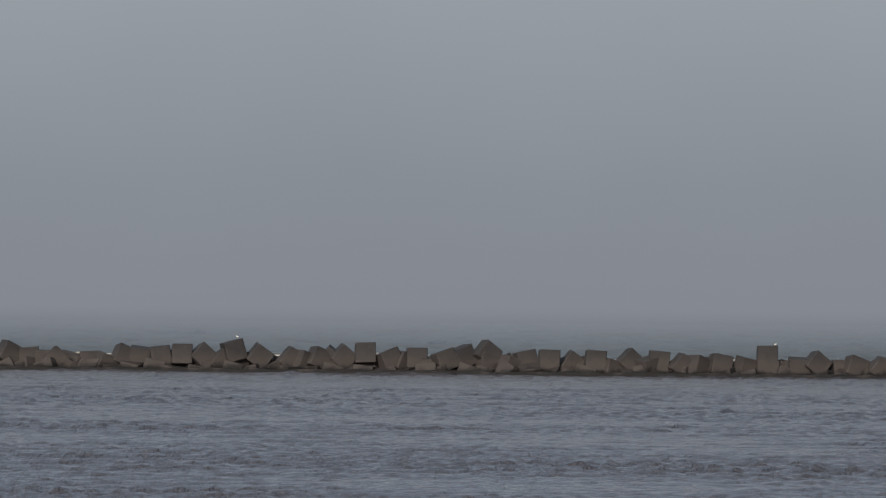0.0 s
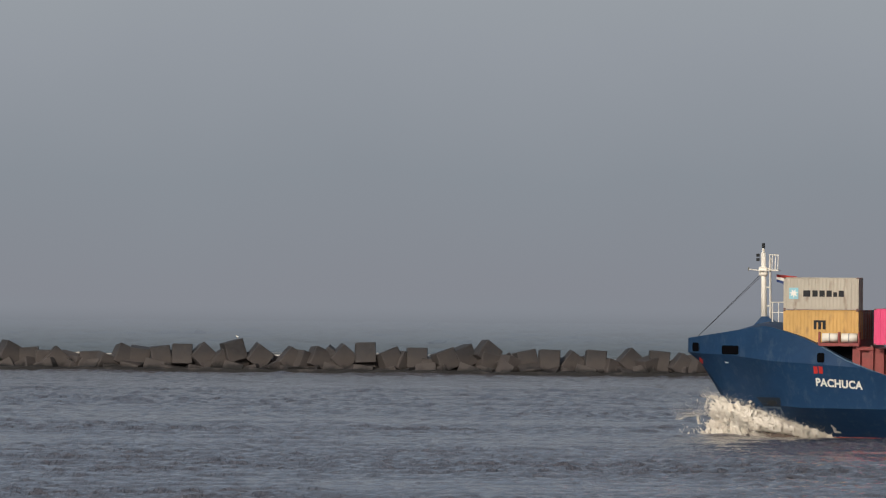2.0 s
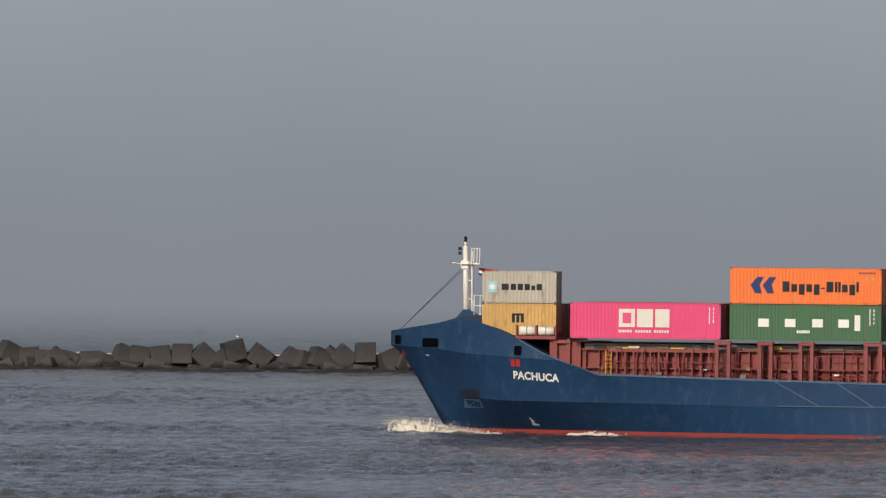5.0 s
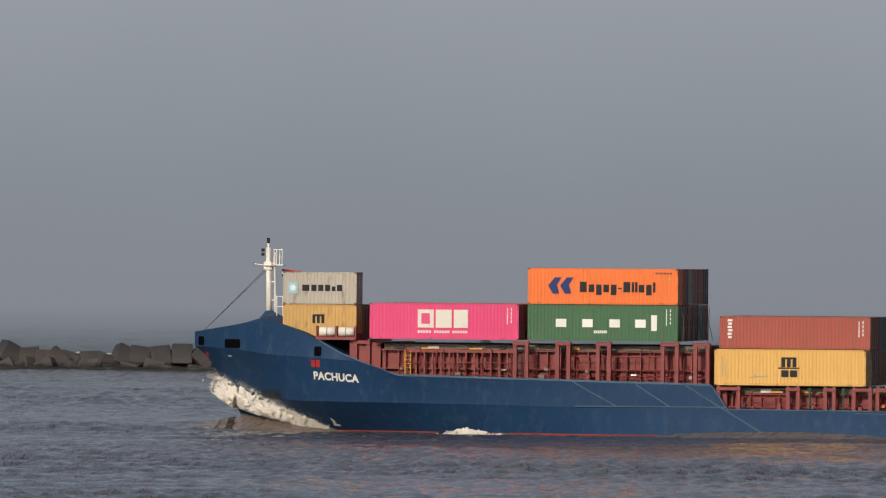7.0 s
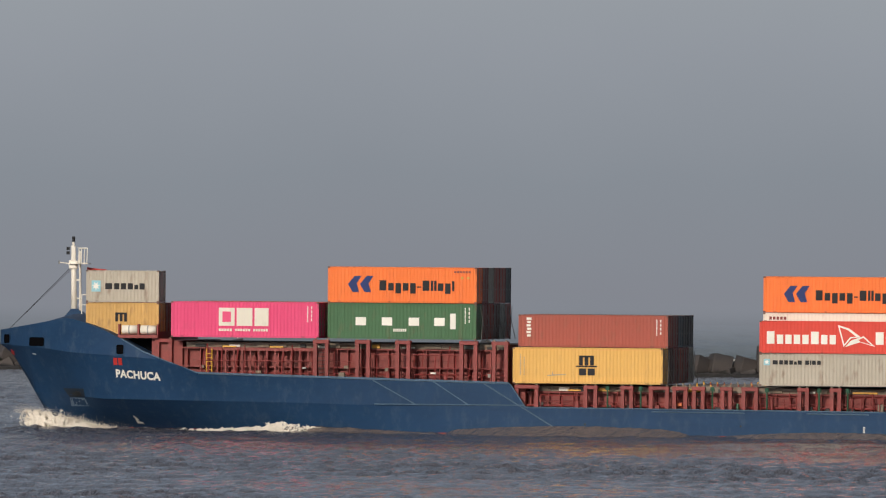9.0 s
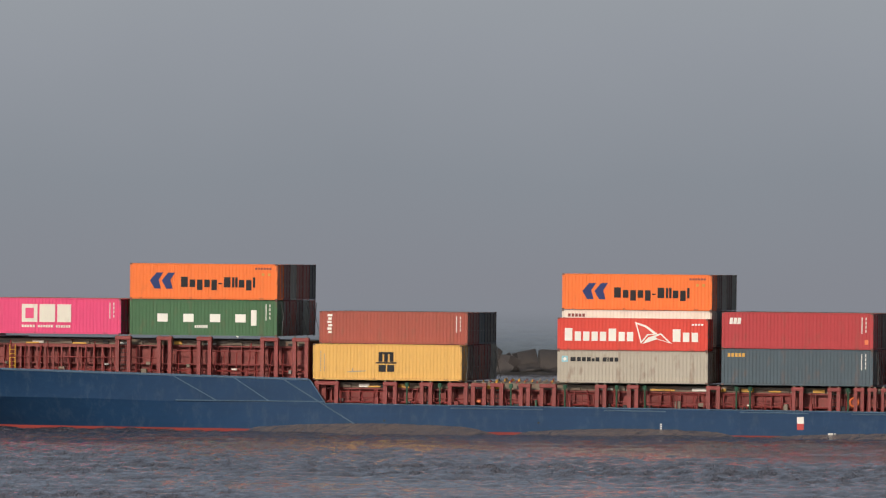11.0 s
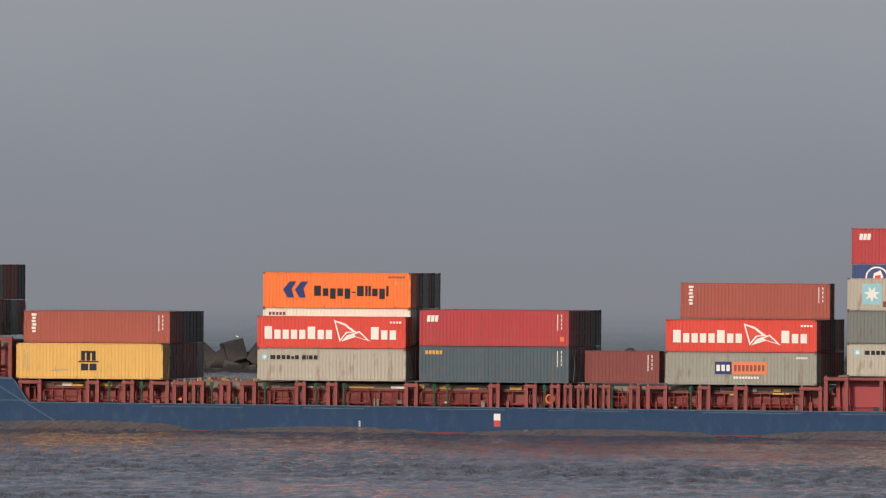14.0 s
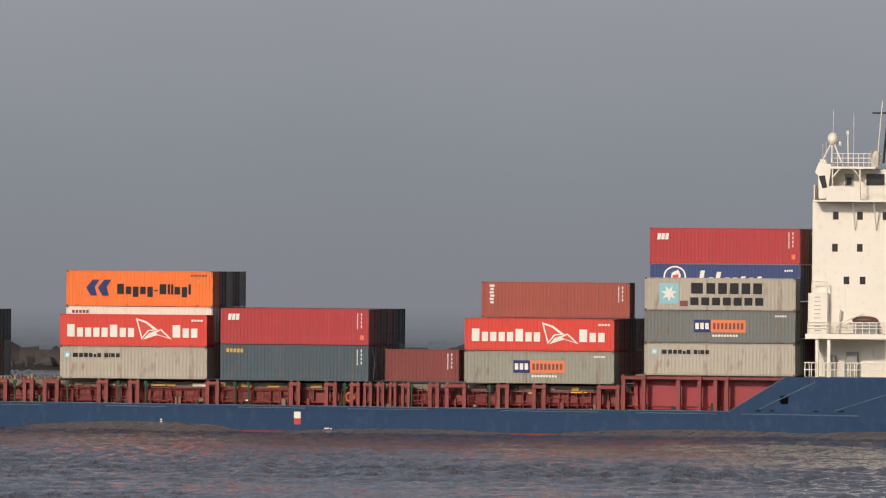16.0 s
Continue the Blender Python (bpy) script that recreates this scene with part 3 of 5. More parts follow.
def make_bow_details():
    # mooring openings: closed plates, blackened for the shade inside
    for a0, a1, z0, z1 in ((1.42, 3.0, 6.70, 7.42), (-1.5, -0.85, 6.88, 7.60), (9.90, 10.52, 6.17, 6.94)):
        side_plate("fairlead", rounded(a0, a1, z0, z1), M["hollow"], hull, 0.09, 0.05, "black plate for the unlit mooring opening, with rounded rim")
        side_plate("rim", rounded(a0 - 0.07, a1 + 0.07, z0 - 0.07, z1 + 0.07, 0.15), M["hull"], hull, 0.07, 0.05)
    # anchor pocket: a plate on the side, the recess's shade put into its colour
    side_plate("anchor_pocket", ((4.23, 3.29), (6.48, 3.29), (6.52, 2.58), (4.84, 2.58)), M["pocket"], hull, 0.07, 0.05, "anchor pocket plate, dark blue for the recess's shade")
    side_plate("anchor", ((5.1, 2.8), (5.6, 3.08), (6.1, 3.02), (6.2, 2.72), (5.5, 2.68)), M["black"], hull, 0.12, 0.02)
    side_plate("pocket_sill", ((4.85, 2.52), (6.45, 2.54), (6.67, 1.85), (4.75, 1.80)), M["lit_edge"], hull, 0.03, 0.05, "pale plate under the anchor pocket")
    # red warning squares and draught symbol
    for a in (9.59, 10.02):
        side_plate("warning_mark", ((a, 5.28), (a + 0.33, 5.26), (a + 0.33, 5.84), (a, 5.86)), M["mark_red"], hull, 0.02, 0.02)
    side_plate("warning_mark", ((-1.0, 6.05), (-0.7, 5.85), (-0.6, 6.2), (-0.95, 6.4)), M["mark_red"], hull, 0.02, 0.02)
    side_plate("bulb_symbol", ((10.62, 1.0), (10.75, 1.0), (10.88, 0.68), (11.28, 0.56), (11.25, 0.46), (10.68, 0.5)), M["mark_white"], hull, 0.02, 0.02)
    side_plate("thruster_symbol", ((10.58, 1.14), (10.96, 0.82), (10.88, 0.76), (10.52, 1.04)), M["mark_white"], hull, 0.024, 0.02)
    side_plate("outlet", ((1.6, 6.10), (1.95, 6.07), (1.95, 5.98), (1.6, 6.02)), M["mark_white"], hull, 0.02, 0.02)
    # ship's name
    cu = bpy.data.curves.new("ship_name", "FONT")
    cu.body, cu.size, cu.space_character, cu.extrude, cu.offset = "PACHUCA", 0.85, 1.06, 0.0, 0.034
    tmp = bpy.data.objects.new("ship_name", cu)
    scene.collection.objects.link(tmp)
    me = bpy.data.meshes.new_from_object(tmp.evaluated_get(bpy.context.evaluated_depsgraph_get()))
    bpy.data.objects.remove(tmp)
    bm = bmesh.new()
    bm.from_mesh(me)
    wide = max(v.co.x for v in bm.verts)
    bmesh.ops.triangulate(bm, faces=bm.faces[:])
    for v in bm.verts:
        a = 9.70 + v.co.x * 3.9 / wide
        z = 4.32 + v.co.y - 0.062 * (a - 9.7)
        v.co = (a, side_y(a, z) - 0.03, z)
    part("ship_name", bm, M["mark_white"], hull, "white capital letters on blue")
    # load line square, draught figures and small marks amidships
    part("mark", box_bm(82.1, 82.64, -0.012, 0.02, 1.15, 1.68), M["mark_white"], hull, "white painted square")
    part("mark", box_bm(82.1, 82.64, -0.012, 0.02, 0.66, 1.15), M["mark_red"], hull, "red painted square")
    for i in range(5):
        part("draught_figure", box_bm(71.05, 71.2, -0.012, 0.02, 0.22 + 0.17 * i, 0.32 + 0.17 * i), M["mark_white"], hull)
    for a0, a1, z0, z1 in ((69.3, 69.7, 0.2, 0.3), (69.4, 69.5, 0.1, 0.42), (69.75, 70.1, 0.15, 0.24), (84.6, 85.0, 0.32, 0.42), (85.1, 85.2, 0.3, 0.42)):
        part("load_line", box_bm(a0, a1, -0.012, 0.02, z0, z1), M["mark_white"], hull)
    side_plate("stern_opening", rounded(121.65, 122.3, 2.72, 3.4, 0.14), M["hollow"], hull, 0.03, 0.05, "black plate for the unlit mooring opening")


make_bow_details()


def make_foremast():
    mast = part("foremast", tube_bm((4.25, MID, 9.0), (4.15, MID, 14.9), 0.25, 12, 0.19), M["white"], ship, "white tubular foremast with platform", True)
    part("stay", tube_bm((4.0, MID, 13.2), (-1.25, MID, 8.0), 0.024, 5), M["black"], mast, "dark wire forestay")
    part("stay", tube_bm((4.0, MID, 13.0), (-1.2, MID - 0.3, 8.0), 0.018, 5), M["black"], mast, "dark wire forestay")
    part("ladder", tube_bm((4.78, MID - 0.2, 9.2), (4.7, MID - 0.2, 14.5), 0.06, 6), M["white"], mast)
    part("ladder", tube_bm((4.78, MID + 0.2, 9.2), (4.7, MID + 0.2, 14.5), 0.06, 6), M["white"], mast)
    for i in range(14):
        part("rung", tube_bm((4.75, MID - 0.2, 9.5 + 0.36 * i), (4.75, MID + 0.2, 9.5 + 0.36 * i), 0.03, 5), M["white"], mast)
    for i in range(3):
        z = 10.6 + 1.5 * i
        part("bracket", tube_bm((4.2, MID, z), (4.78, MID, z), 0.06, 6), M["white"], mast)
    part("platform", box_bm(3.85, 5.5, MID - 0.6, MID + 0.6, 13.42, 13.48), M["white"], mast)
    for a in (4.72, 4.95, 5.2, 5.42):
        part("stanchion", tube_bm((a, MID - 0.6, 13.45), (a + 0.04, MID - 0.6, 14.72), 0.035, 5), M["white"], mast)
    for z in (13.5, 14.72):
        part("rail", tube_bm((4.7, MID - 0.6, z), (5.48, MID - 0.6, z), 0.04, 5), M["white"], mast)
    part("mast_head", box_bm(3.8, 4.5, MID - 0.3, MID + 0.3, 13.0, 13.75, 0.1), M["white"], mast)
    part("yard", tube_bm((2.95, MID, 13.55), (4.2, MID, 13.42), 0.04, 5), M["white"], mast)
    part("horn", tube_bm((2.95, MID, 13.42), (2.95, MID, 13.7), 0.06, 8), M["steel"], mast)
    for z in (14.2, 14.55):
        part("mast_light", tube_bm((3.72, MID - 0.1, z), (3.72, MID - 0.1, z + 0.26), 0.14, 8), M["black"], mast, "dark navigation lantern")
    part("mast_light", tube_bm((4.15, MID, 15.25), (4.15, MID, 15.68), 0.13, 8), M["black"], mast, "dark masthead lantern")
    part("neck", tube_bm((4.15, MID, 14.9), (4.15, MID, 15.25), 0.10, 8), M["white"], mast)
    part("lower_platform", box_bm(4.7, 6.0, MID - 0.5, MID + 0.5, 10.05, 10.1), M["white"], mast)
    for a in (5.0, 5.5, 5.95):
        part("stanchion", tube_bm((a, MID - 0.5, 9.3), (a, MID - 0.5, 10.9), 0.04, 5), M["white"], mast)
    part("rail", tube_bm((4.8, MID - 0.5, 10.9), (5.95, MID - 0.5, 10.9), 0.04, 5), M["white"], mast)
    part("mast_foot", prism_bm(((3.4, 8.95), (4.1, 9.75), (4.6, 9.75), (5.6, 8.95)), MID - 0.5, MID + 0.5), M["hull"], mast, "blue raised foot")
    # courtesy flag
    for x0, x1, mat in ((0, 0.32, "mark_red"), (0.32, 0.64, "mark_white"), (0.64, 0.96, "navy_box")):
        bm = bmesh.new()
        cols = []
        for i in range(9):
            f = i / 8
            y = MID + 0.6 + 0.12 * math.sin(f * 7)
            cols.append([bm.verts.new((5.15 + 1.65 * f, y + d, 13.15 - 0.42 * f * (z0 + 0.4) - z0 * 0.62)) for z0 in (x0, x1) for d in (0, 0.02)])
        for p, q in zip(cols, cols[1:]):
            for j0, j1 in ((0, 2), (2, 3), (3, 1), (1, 0)):
                bm.faces.new((p[j0], q[j0], q[j1], p[j1]))
        part("flag_stripe", bm, M[mat], mast)


make_foremast()


def portal(a0, a1, z0, z1, y0=0.35, ladder=False):
    """A stanchion frame that carries container corners."""
    bm = bmesh.new()
    w = min(0.3, (a1 - a0) * 0.34)
    for c0, c1 in ((a0, a0 + w), (a1 - w, a1)):
        add_box(bm, c0, c1, y0, y0 + 0.45, z0, z1 - 0.3)
    p = part("stanchion_frame", bm, M["deck_red"], ship, "red oxide steel stanchion frame")
    part("head_beam", box_bm(a0 - 0.04, a1 + 0.04, y0 - 0.04, y0 + 0.55, z1 - 0.3, z1, 0.03), M["deck_red"], p)
    part("foot_plate", box_bm(a0 - 0.08, a1 + 0.08, y0 - 0.02, y0 + 0.5, z0, z0 + 0.12), M["deck_red"], p)
    for a in (a0 + 0.15, a1 - 0.15):
        part("twist_lock", box_bm(a - 0.08, a + 0.08, y0 + 0.05, y0 + 0.22, z1, z1 + 0.10), M["hatch"], p)
    if ladder:
        for i in range(int((z1 - z0) / 0.32) - 1):
            z = z0 + 0.3 + 0.32 * i
            part("rung", box_bm(a0 + w, a1 - w, y0 + 0.3, y0 + 0.34, z, z + 0.05), M["black"], p)


def make_cargo_deck():
    rng = random.Random(4)
    # hatch coamings with ribs and stiffeners
    for a0, a1, z0, z1, y0 in ((15.2, 41.8, 3.6, 6.8, 2.3), (43.6, 109.5, 1.25, 3.55, 1.9), (109.5, 122.5, 1.25, 4.55, 1.9)):
        wall = part("hatch_coaming", box_bm(a0, a1, y0, BEAM - y0, z0, z1), M["red_wall" if a0 > 100 else "coaming"], ship, "red oxide hatch coaming with ribs")
        a = a0 + 0.3
        while a < a1 - 0.3:
            lean = rng.choice((0, 0, 0.12))
            bm = bmesh.new()
            add_box(bm, a, a + 0.07, y0 - 0.5, y0, z0, z1 - 0.1)
            for v in bm.verts:
                if v.co.z < z0 + 0.1:
                    v.co.x += lean
            part("rib", bm, M["coaming"], wall)
            a += rng.choice((0.72, 0.86, 1.1, 1.45)) * (3 if a0 > 100 else 1)
        for z in (z0 + (z1 - z0) * 0.5, z1 - 0.12)[1 if a0 > 100 else 0:]:
            part("stiffener", box_bm(a0, a1, y0 - 0.55, y0 - 0.003, z, z + 0.1), M["deck_red"], wall)
        part("hatch_cover", box_bm(a0 + 0.2, a1 - 0.2, y0 - 0.25, BEAM - y0 + 0.25, z1 + 0.004, z1 + 0.42), M["hatch"], ship, "weathered rusty hatch cover")
        a = a0 + 1.0
        while a < a1 - 1.2:
            w = rng.uniform(0.25, 1.3)
            mat = rng.choice(("yellow", "hatch", "mark_white", "black", "hatch", "grey", "hatch"))
            z = z1 + 0.05
            part("hatch_fitting", box_bm(a, a + w, y0 - 0.45, y0 - 0.26, z, z + rng.uniform(0.12, 0.3)), M[mat], wall)
            a += w + rng.uniform(0.5, 1.9)
        a = max(a0 + 1.0, 25.0)
        while a < a1 - 1.5:
            # clutter on the side deck: valves, boxes, pipes
            w, h = rng.uniform(0.12, 0.5), rng.uniform(0.3, 1.1)
            mat = rng.choice(("black", "deck_red", "deck_red", "hatch", "green_gear", "black", "deck_red"))
            part("deck_fitting", box_bm(a, a + w, y0 - 1.0, y0 - 0.6, z0, z0 + h + 0.5, 0.03), M[mat], wall)
            a += w + rng.uniform(0.6, 2.4)
        part("pipe", tube_bm((a0, y0 - 0.7, z0 + 1.15), (a1, y0 - 0.7, z0 + 1.15), 0.06, 6), M["deck_red"], wall)
    for a0, a1, lad in ((26.25, 27.5, True), (29.7, 30.9, False), (33.0, 34.2, False), (38.25, 39.7, False), (40.9, 42.2, False)):
        portal(a0, a1, 3.6, 7.5, 0.4, lad)
    portal(12.95, 14.3, 5.4, 7.45, 1.6)
    part("break_bulkhead", box_bm(42.75, 43.55, 1.0, BEAM - 1.0, 1.25, 4.1), M["coaming"], ship, "red oxide bulkhead at the step of the deck")
    part("store_recess", box_bm(12.96, 15.1, 2.0, BEAM - 2.6, 5.0, 7.3), M["coaming"], ship)
    part("walkway_rail", box_bm(17.2, 26.2, 1.35, 1.5, 6.55, 6.8), M["deck_red"], ship, "red oxide longitudinal beam")
    for i in range(13):
        a = 17.4 + 0.68 * i
        part("post", box_bm(a, a + 0.13, 1.36, 1.49, 3.6, 6.55), M["deck_red"], ship)
    for a0, a1 in ((42.8, 44.7), (48.4, 49.5), (51.4, 52.4), (53.7, 55.3), (55.6, 56.8), (57.2, 58.2), (59.5, 60.4), (61.2, 62.5), (65.7, 66.6), (68.3, 69.2),
                   (74.7, 75.8), (81.6, 82.5), (84.5, 85.5), (86.6, 87.4), (87.7, 88.4), (88.8, 89.4), (89.8, 90.4), (90.8, 91.5), (93.0, 93.9), (94.4, 96.1),
                   (98.6, 99.6), (101.5, 102.6), (106.8, 108.6)):
        portal(a0, a1, 1.25, 4.05, 0.35, rng.random() < 0.3)
    for a0, a1 in ((108.75, 110.7), (113.2, 115.2), (116.2, 117.4)):
        portal(a0, a1, 1.25, 4.85, 0.4)
    part("walkway_beam", box_bm(110.7, 122.0, 0.6, 0.9, 4.6, 4.82), M["deck_red"], ship)
    # low rails between the frames
    for a0, a1, z in ((44.8, 48.4, 3.25), (62.6, 65.6, 3.3), (70.0, 74.5, 3.3), (76.0, 81.5, 3.35), (91.6, 94.3, 3.1), (96.2, 98.5, 3.1), (102.8, 106.7, 3.0)):
        rail = part("guard_rail", tube_bm((a0, 0.75, z), (a1, 0.75, z), 0.05, 6), M["deck_red"], ship)
        n = int((a1 - a0) / 0.75)
        for i in range(n + 1):
            a = a0 + 0.05 + (a1 - a0 - 0.1) * i / n
            part("post", tube_bm((a, 0.75, 1.25), (a, 0.75, z), 0.045, 6), M["deck_red"], rail)
    # leaning stays and pipes before the forward coaming
    stays = random.Random(12)
    for i in range(26):
        a = 16.8 + 0.92 * i + stays.uniform(-0.2, 0.2)
        lean = stays.choice((-0.25, -0.1, 0.0, 0.0, 0.2, 0.3))
        part("stay", tube_bm((a, 0.95, 3.6), (a + lean, 1.25, stays.uniform(6.0, 7.1)), stays.choice((0.045, 0.06)), 5), M["deck_red"], ship)
    for a0, a1, z in ((16.5, 29.5, 5.75), (27.6, 41.0, 5.3), (30.9, 38.2, 6.35), (44.9, 61.0, 2.75), (62.6, 81.5, 2.7), (91.6, 106.7, 2.65)):
        part("pipe", tube_bm((a0, 1.0, z), (a1, 1.0, z), 0.045, 5), M["deck_red"], ship)
    for i in range(40):
        a = 44.5 + 1.6 * i + stays.uniform(-0.4, 0.4)
        part("stay", tube_bm((a, 0.85, 1.25), (a + stays.choice((-0.3, 0.0, 0.0, 0.3)), 1.15, stays.uniform(3.0, 3.7)), 0.05, 5), M["deck_red"], ship)
    for i in range(24):
        a = 17.0 + 3.8 * i + stays.uniform(-1, 1)
        z = (4.4 if a < 42 else 1.6) + stays.uniform(0.1, 0.9)
        w = stays.uniform(0.15, 0.5)
        part("lashing_bin", box_bm(a, a + w, 0.9, 1.2, z, z + stays.uniform(0.12, 0.3), 0.02), M[stays.choice(("mark_orange", "white", "steel", "hatch", "yellow"))], ship)
    # green ventilator posts
    for a in (50.3, 53.0, 58.8, 63.2, 67.4, 69.7, 77.1, 78.2, 86.1, 91.6, 98.0):
        post = part("ventilator_post", tube_bm((a, 0.6, 1.25), (a, 0.6, 3.75), 0.07, 8), M["green_gear"], ship, "green pipe with capped head")
        part("cap", tube_bm((a, 0.6, 3.7), (a, 0.6, 4.02), 0.19, 8, 0.14), M["green_gear"], post)
    # yellow ladders
    for a, z0, z1 in ((17.3, 4.8, 6.7),):
        lad = part("ladder", tube_bm((a, 1.1, z0), (a, 1.1, z1), 0.045, 5), M["yellow"], ship, "yellow steel ladder")
        part("ladder_side", tube_bm((a + 0.45, 1.1, z0), (a + 0.45, 1.1, z1), 0.045, 5), M["yellow"], lad)
        for i in range(int((z1 - z0) / 0.32)):
            z = z0 + 0.2 + 0.32 * i
            part("rung", tube_bm((a, 1.1, z), (a + 0.45, 1.1, z), 0.03, 5), M["yellow"], lad)
    for a0, a1, z in ((18.6, 19.7, 6.82), (22.5, 23.6, 6.82), (47.0, 48.0, 3.6), (70.0, 71.2, 3.62), (79.6, 80.6, 3.6), (101.0, 102.0, 3.3), (104.5, 105.8, 3.4)):
        part("gear_bar", box_bm(a0, a1, 1.2, 1.32, z, z + 0.12), M["yellow"], ship)
    # life ring
    bm = bmesh.new()
    ring = []
    for i in range(16):
        t = math.tau * i / 16
        ring.append([bm.verts.new((86.6 + (0.34 + 0.09 * math.cos(u)) * math.cos(t), 0.5 + 0.09 * math.sin(u), 2.9 + (0.34 + 0.09 * math.cos(u)) * math.sin(t)))
                     for u in (math.tau * j / 6 for j in range(6))])
    for i in range(16):
        for j in range(6):
            bm.faces.new((ring[i][j], ring[(i + 1) % 16][j], ring[(i + 1) % 16][(j + 1) % 6], ring[i][(j + 1) % 6]))
    part("life_ring", bm, M["orange"], ship, "orange life ring on the rail", True)
    # white raft canisters ahead of the first stack
    for a in (10.2, 11.75):
        raft = part("raft_canister", tube_bm((a, 1.6, 8.15), (a + 1.25, 1.6, 8.15), 0.36, 12), M["white"], ship, "white liferaft canister", True)
        part("strap", tube_bm((a + 0.55, 1.6, 8.15), (a + 0.65, 1.6, 8.15), 0.375, 12), M["grey"], raft)
    part("raft_cradle", box_bm(9.9, 13.2, 1.2, 2.0, 7.48, 7.74), M["deck_red"], ship, "red raft cradle")
    for a in (9.9, 11.5, 13.1):
        part("cradle_post", box_bm(a, a + 0.12, 1.3, 1.9, 7.5, 8.6), M["deck_red"], ship)
    part("bulkhead", box_bm(12.6, 12.95, 1.8, BEAM - 1.8, 5.6, 8.0), M["deck_red"], ship)
    # solid near-black block in place of the shaded space below the short bay
    part("recess", box_bm(9.4, 12.6, 3.0, BEAM - 3.0, 5.9, 7.4), M["hollow"], ship)


make_cargo_deck()


def make_lashing():
    rng = random.Random(2)
    for a, z0, z1, rows in ((39.78, 7.6, 10.4, 6), (54.95, 4.3, 6.9, 6), (88.25, 4.3, 6.9, 6)):
        for r in range(rows):
            y = 0.4 + 2.5 * r
            for y0, y1 in ((y, y + 1.9), (y + 2.3, y + 0.4)):
                part("lashing_rod", tube_bm((a + 0.25, y0, z0), (a + 0.03, y1, z1 + rng.uniform(-0.3, 0)), 0.028, 5), M["steel"], ship)


make_lashing()


def make_hatch_cones():
    rng = random.Random(6)
    cover = part("hatch_top", box_bm(55.3, 62.2, 1.7, BEAM - 1.7, 3.98, 4.06), M["hatch"], ship, "rusty bare hatch top")
    for i in range(12):
        for j in range(5):
            a, y = 55.6 + 0.56 * i, 2.2 + 3.4 * j
            part("cone", tube_bm((a, y, 4.06), (a, y, 4.18 + rng.uniform(0, 0.12)), 0.09, 6, 0.05), M[rng.choice(("hatch", "deck_red", "yellow", "hatch"))], cover)


make_hatch_cones()


def make_house():
    W = M["white"]
    y0, y1 = 1.2, BEAM - 1.2
    house = part("deckhouse", box_bm(123.95, 139.0, y0, y1, 8.4, 18.85, 0.04), W, ship, "tall cream-white deckhouse")
    part("deckhouse_base", box_bm(123.95, 139.0, 4.4, y1, 4.0, 8.4), W, house, "shaded white wall under the boat deck")
    part("side_deck", box_bm(123.5, 139.0, 0.2, y1, 4.6, 4.9), M["grey"], house)
    # plate seams between tiers and panels
    for z in (8.4, 11.0, 13.6, 16.25):
        part("seam", box_bm(123.9, 139.05, y0 - 0.03, y0, z, z + 0.07), W, house)
    for a in (125.0, 126.6, 129.2, 131.5, 134.0, 136.5):
        part("seam", box_bm(a, a + 0.06, y0 - 0.03, y0 - 0.003, 8.6, 18.6), W, house)
    for z, cols in ((17.75, (125.6, 127.55, 129.6)), (15.2, (125.55, 127.55, 130.4)), (12.6, (126.5, 127.8, 131.0))):
        for a in cols:
            win = part("window", box_bm(a, a + 0.46, y0 - 0.035, y0 + 0.02, z - 0.3, z + 0.32, 0.015), M["glass"], house, "dark square window")
            part("window_frame", box_bm(a - 0.07, a + 0.53, y0 - 0.02, y0 - 0.003, z - 0.37, z + 0.39), W, win)
    # bridge with wing
    bridge = part("wheelhouse", box_bm(125.4, 135.0, y0 + 2.2, y1 - 2.2, 18.85, 21.6, 0.05), W, ship, "white wheelhouse with dark windows")
    part("window_band", box_bm(126.4, 134.6, y0 + 2.15, y0 + 2.2, 20.1, 21.2), M["glass"], bridge)
    part("wing_floor", box_bm(124.3, 130.5, -0.9, y1 + 2.1, 18.86, 19.0), W, bridge)
    part("wing_screen", prism_bm(((125.35, 19.0), (128.1, 19.0), (128.1, 20.05), (125.75, 20.12), (125.45, 20.05)), -0.9, -0.82), W, bridge, "cream wing bulwark")
    part("wing_front", box_bm(124.35, 124.43, -0.9, y1 + 2.1, 19.0, 20.2), W, bridge)
    bm = prism_bm(((124.45, 21.2), (124.75, 22.0), (125.75, 21.8), (125.55, 20.1), (125.3, 19.1), (124.75, 19.1), (124.7, 20.9)), -0.9, 2.4)
    part("wing_fairing", bm, W, bridge, "sloped white wing front")
    part("wing_window", prism_bm(((124.75, 20.9), (125.25, 20.95), (125.45, 19.98), (125.05, 19.9)), -0.94, 2.3), M["glass"], bridge, "dark tilted window")
    part("wing_roof", box_bm(125.2, 129.3, -0.95, 3.4, 21.48, 21.66), W, bridge)
    part("wing_back", box_bm(125.6, 129.2, 1.5, 1.6, 19.0, 21.48), W, bridge)
    part("wing_door", box_bm(126.5, 127.2, 1.44, 1.5, 19.1, 21.1, 0.02), M["grey"], bridge, "grey wing door")
    part("door_window", box_bm(126.65, 127.05, 1.42, 1.45, 20.2, 20.8), M["glass"], bridge)
    for a in (125.85, 128.05):
        part("wing_post", tube_bm((a, -0.85, 20.0), (a, -0.85, 21.5), 0.07, 6), W, bridge)
    for a0, a1 in ((125.85, 126.4), (128.05, 127.5)):
        part("wing_brace", tube_bm((a0, -0.85, 20.8), (a1, -0.85, 21.45), 0.06, 6), W, bridge)
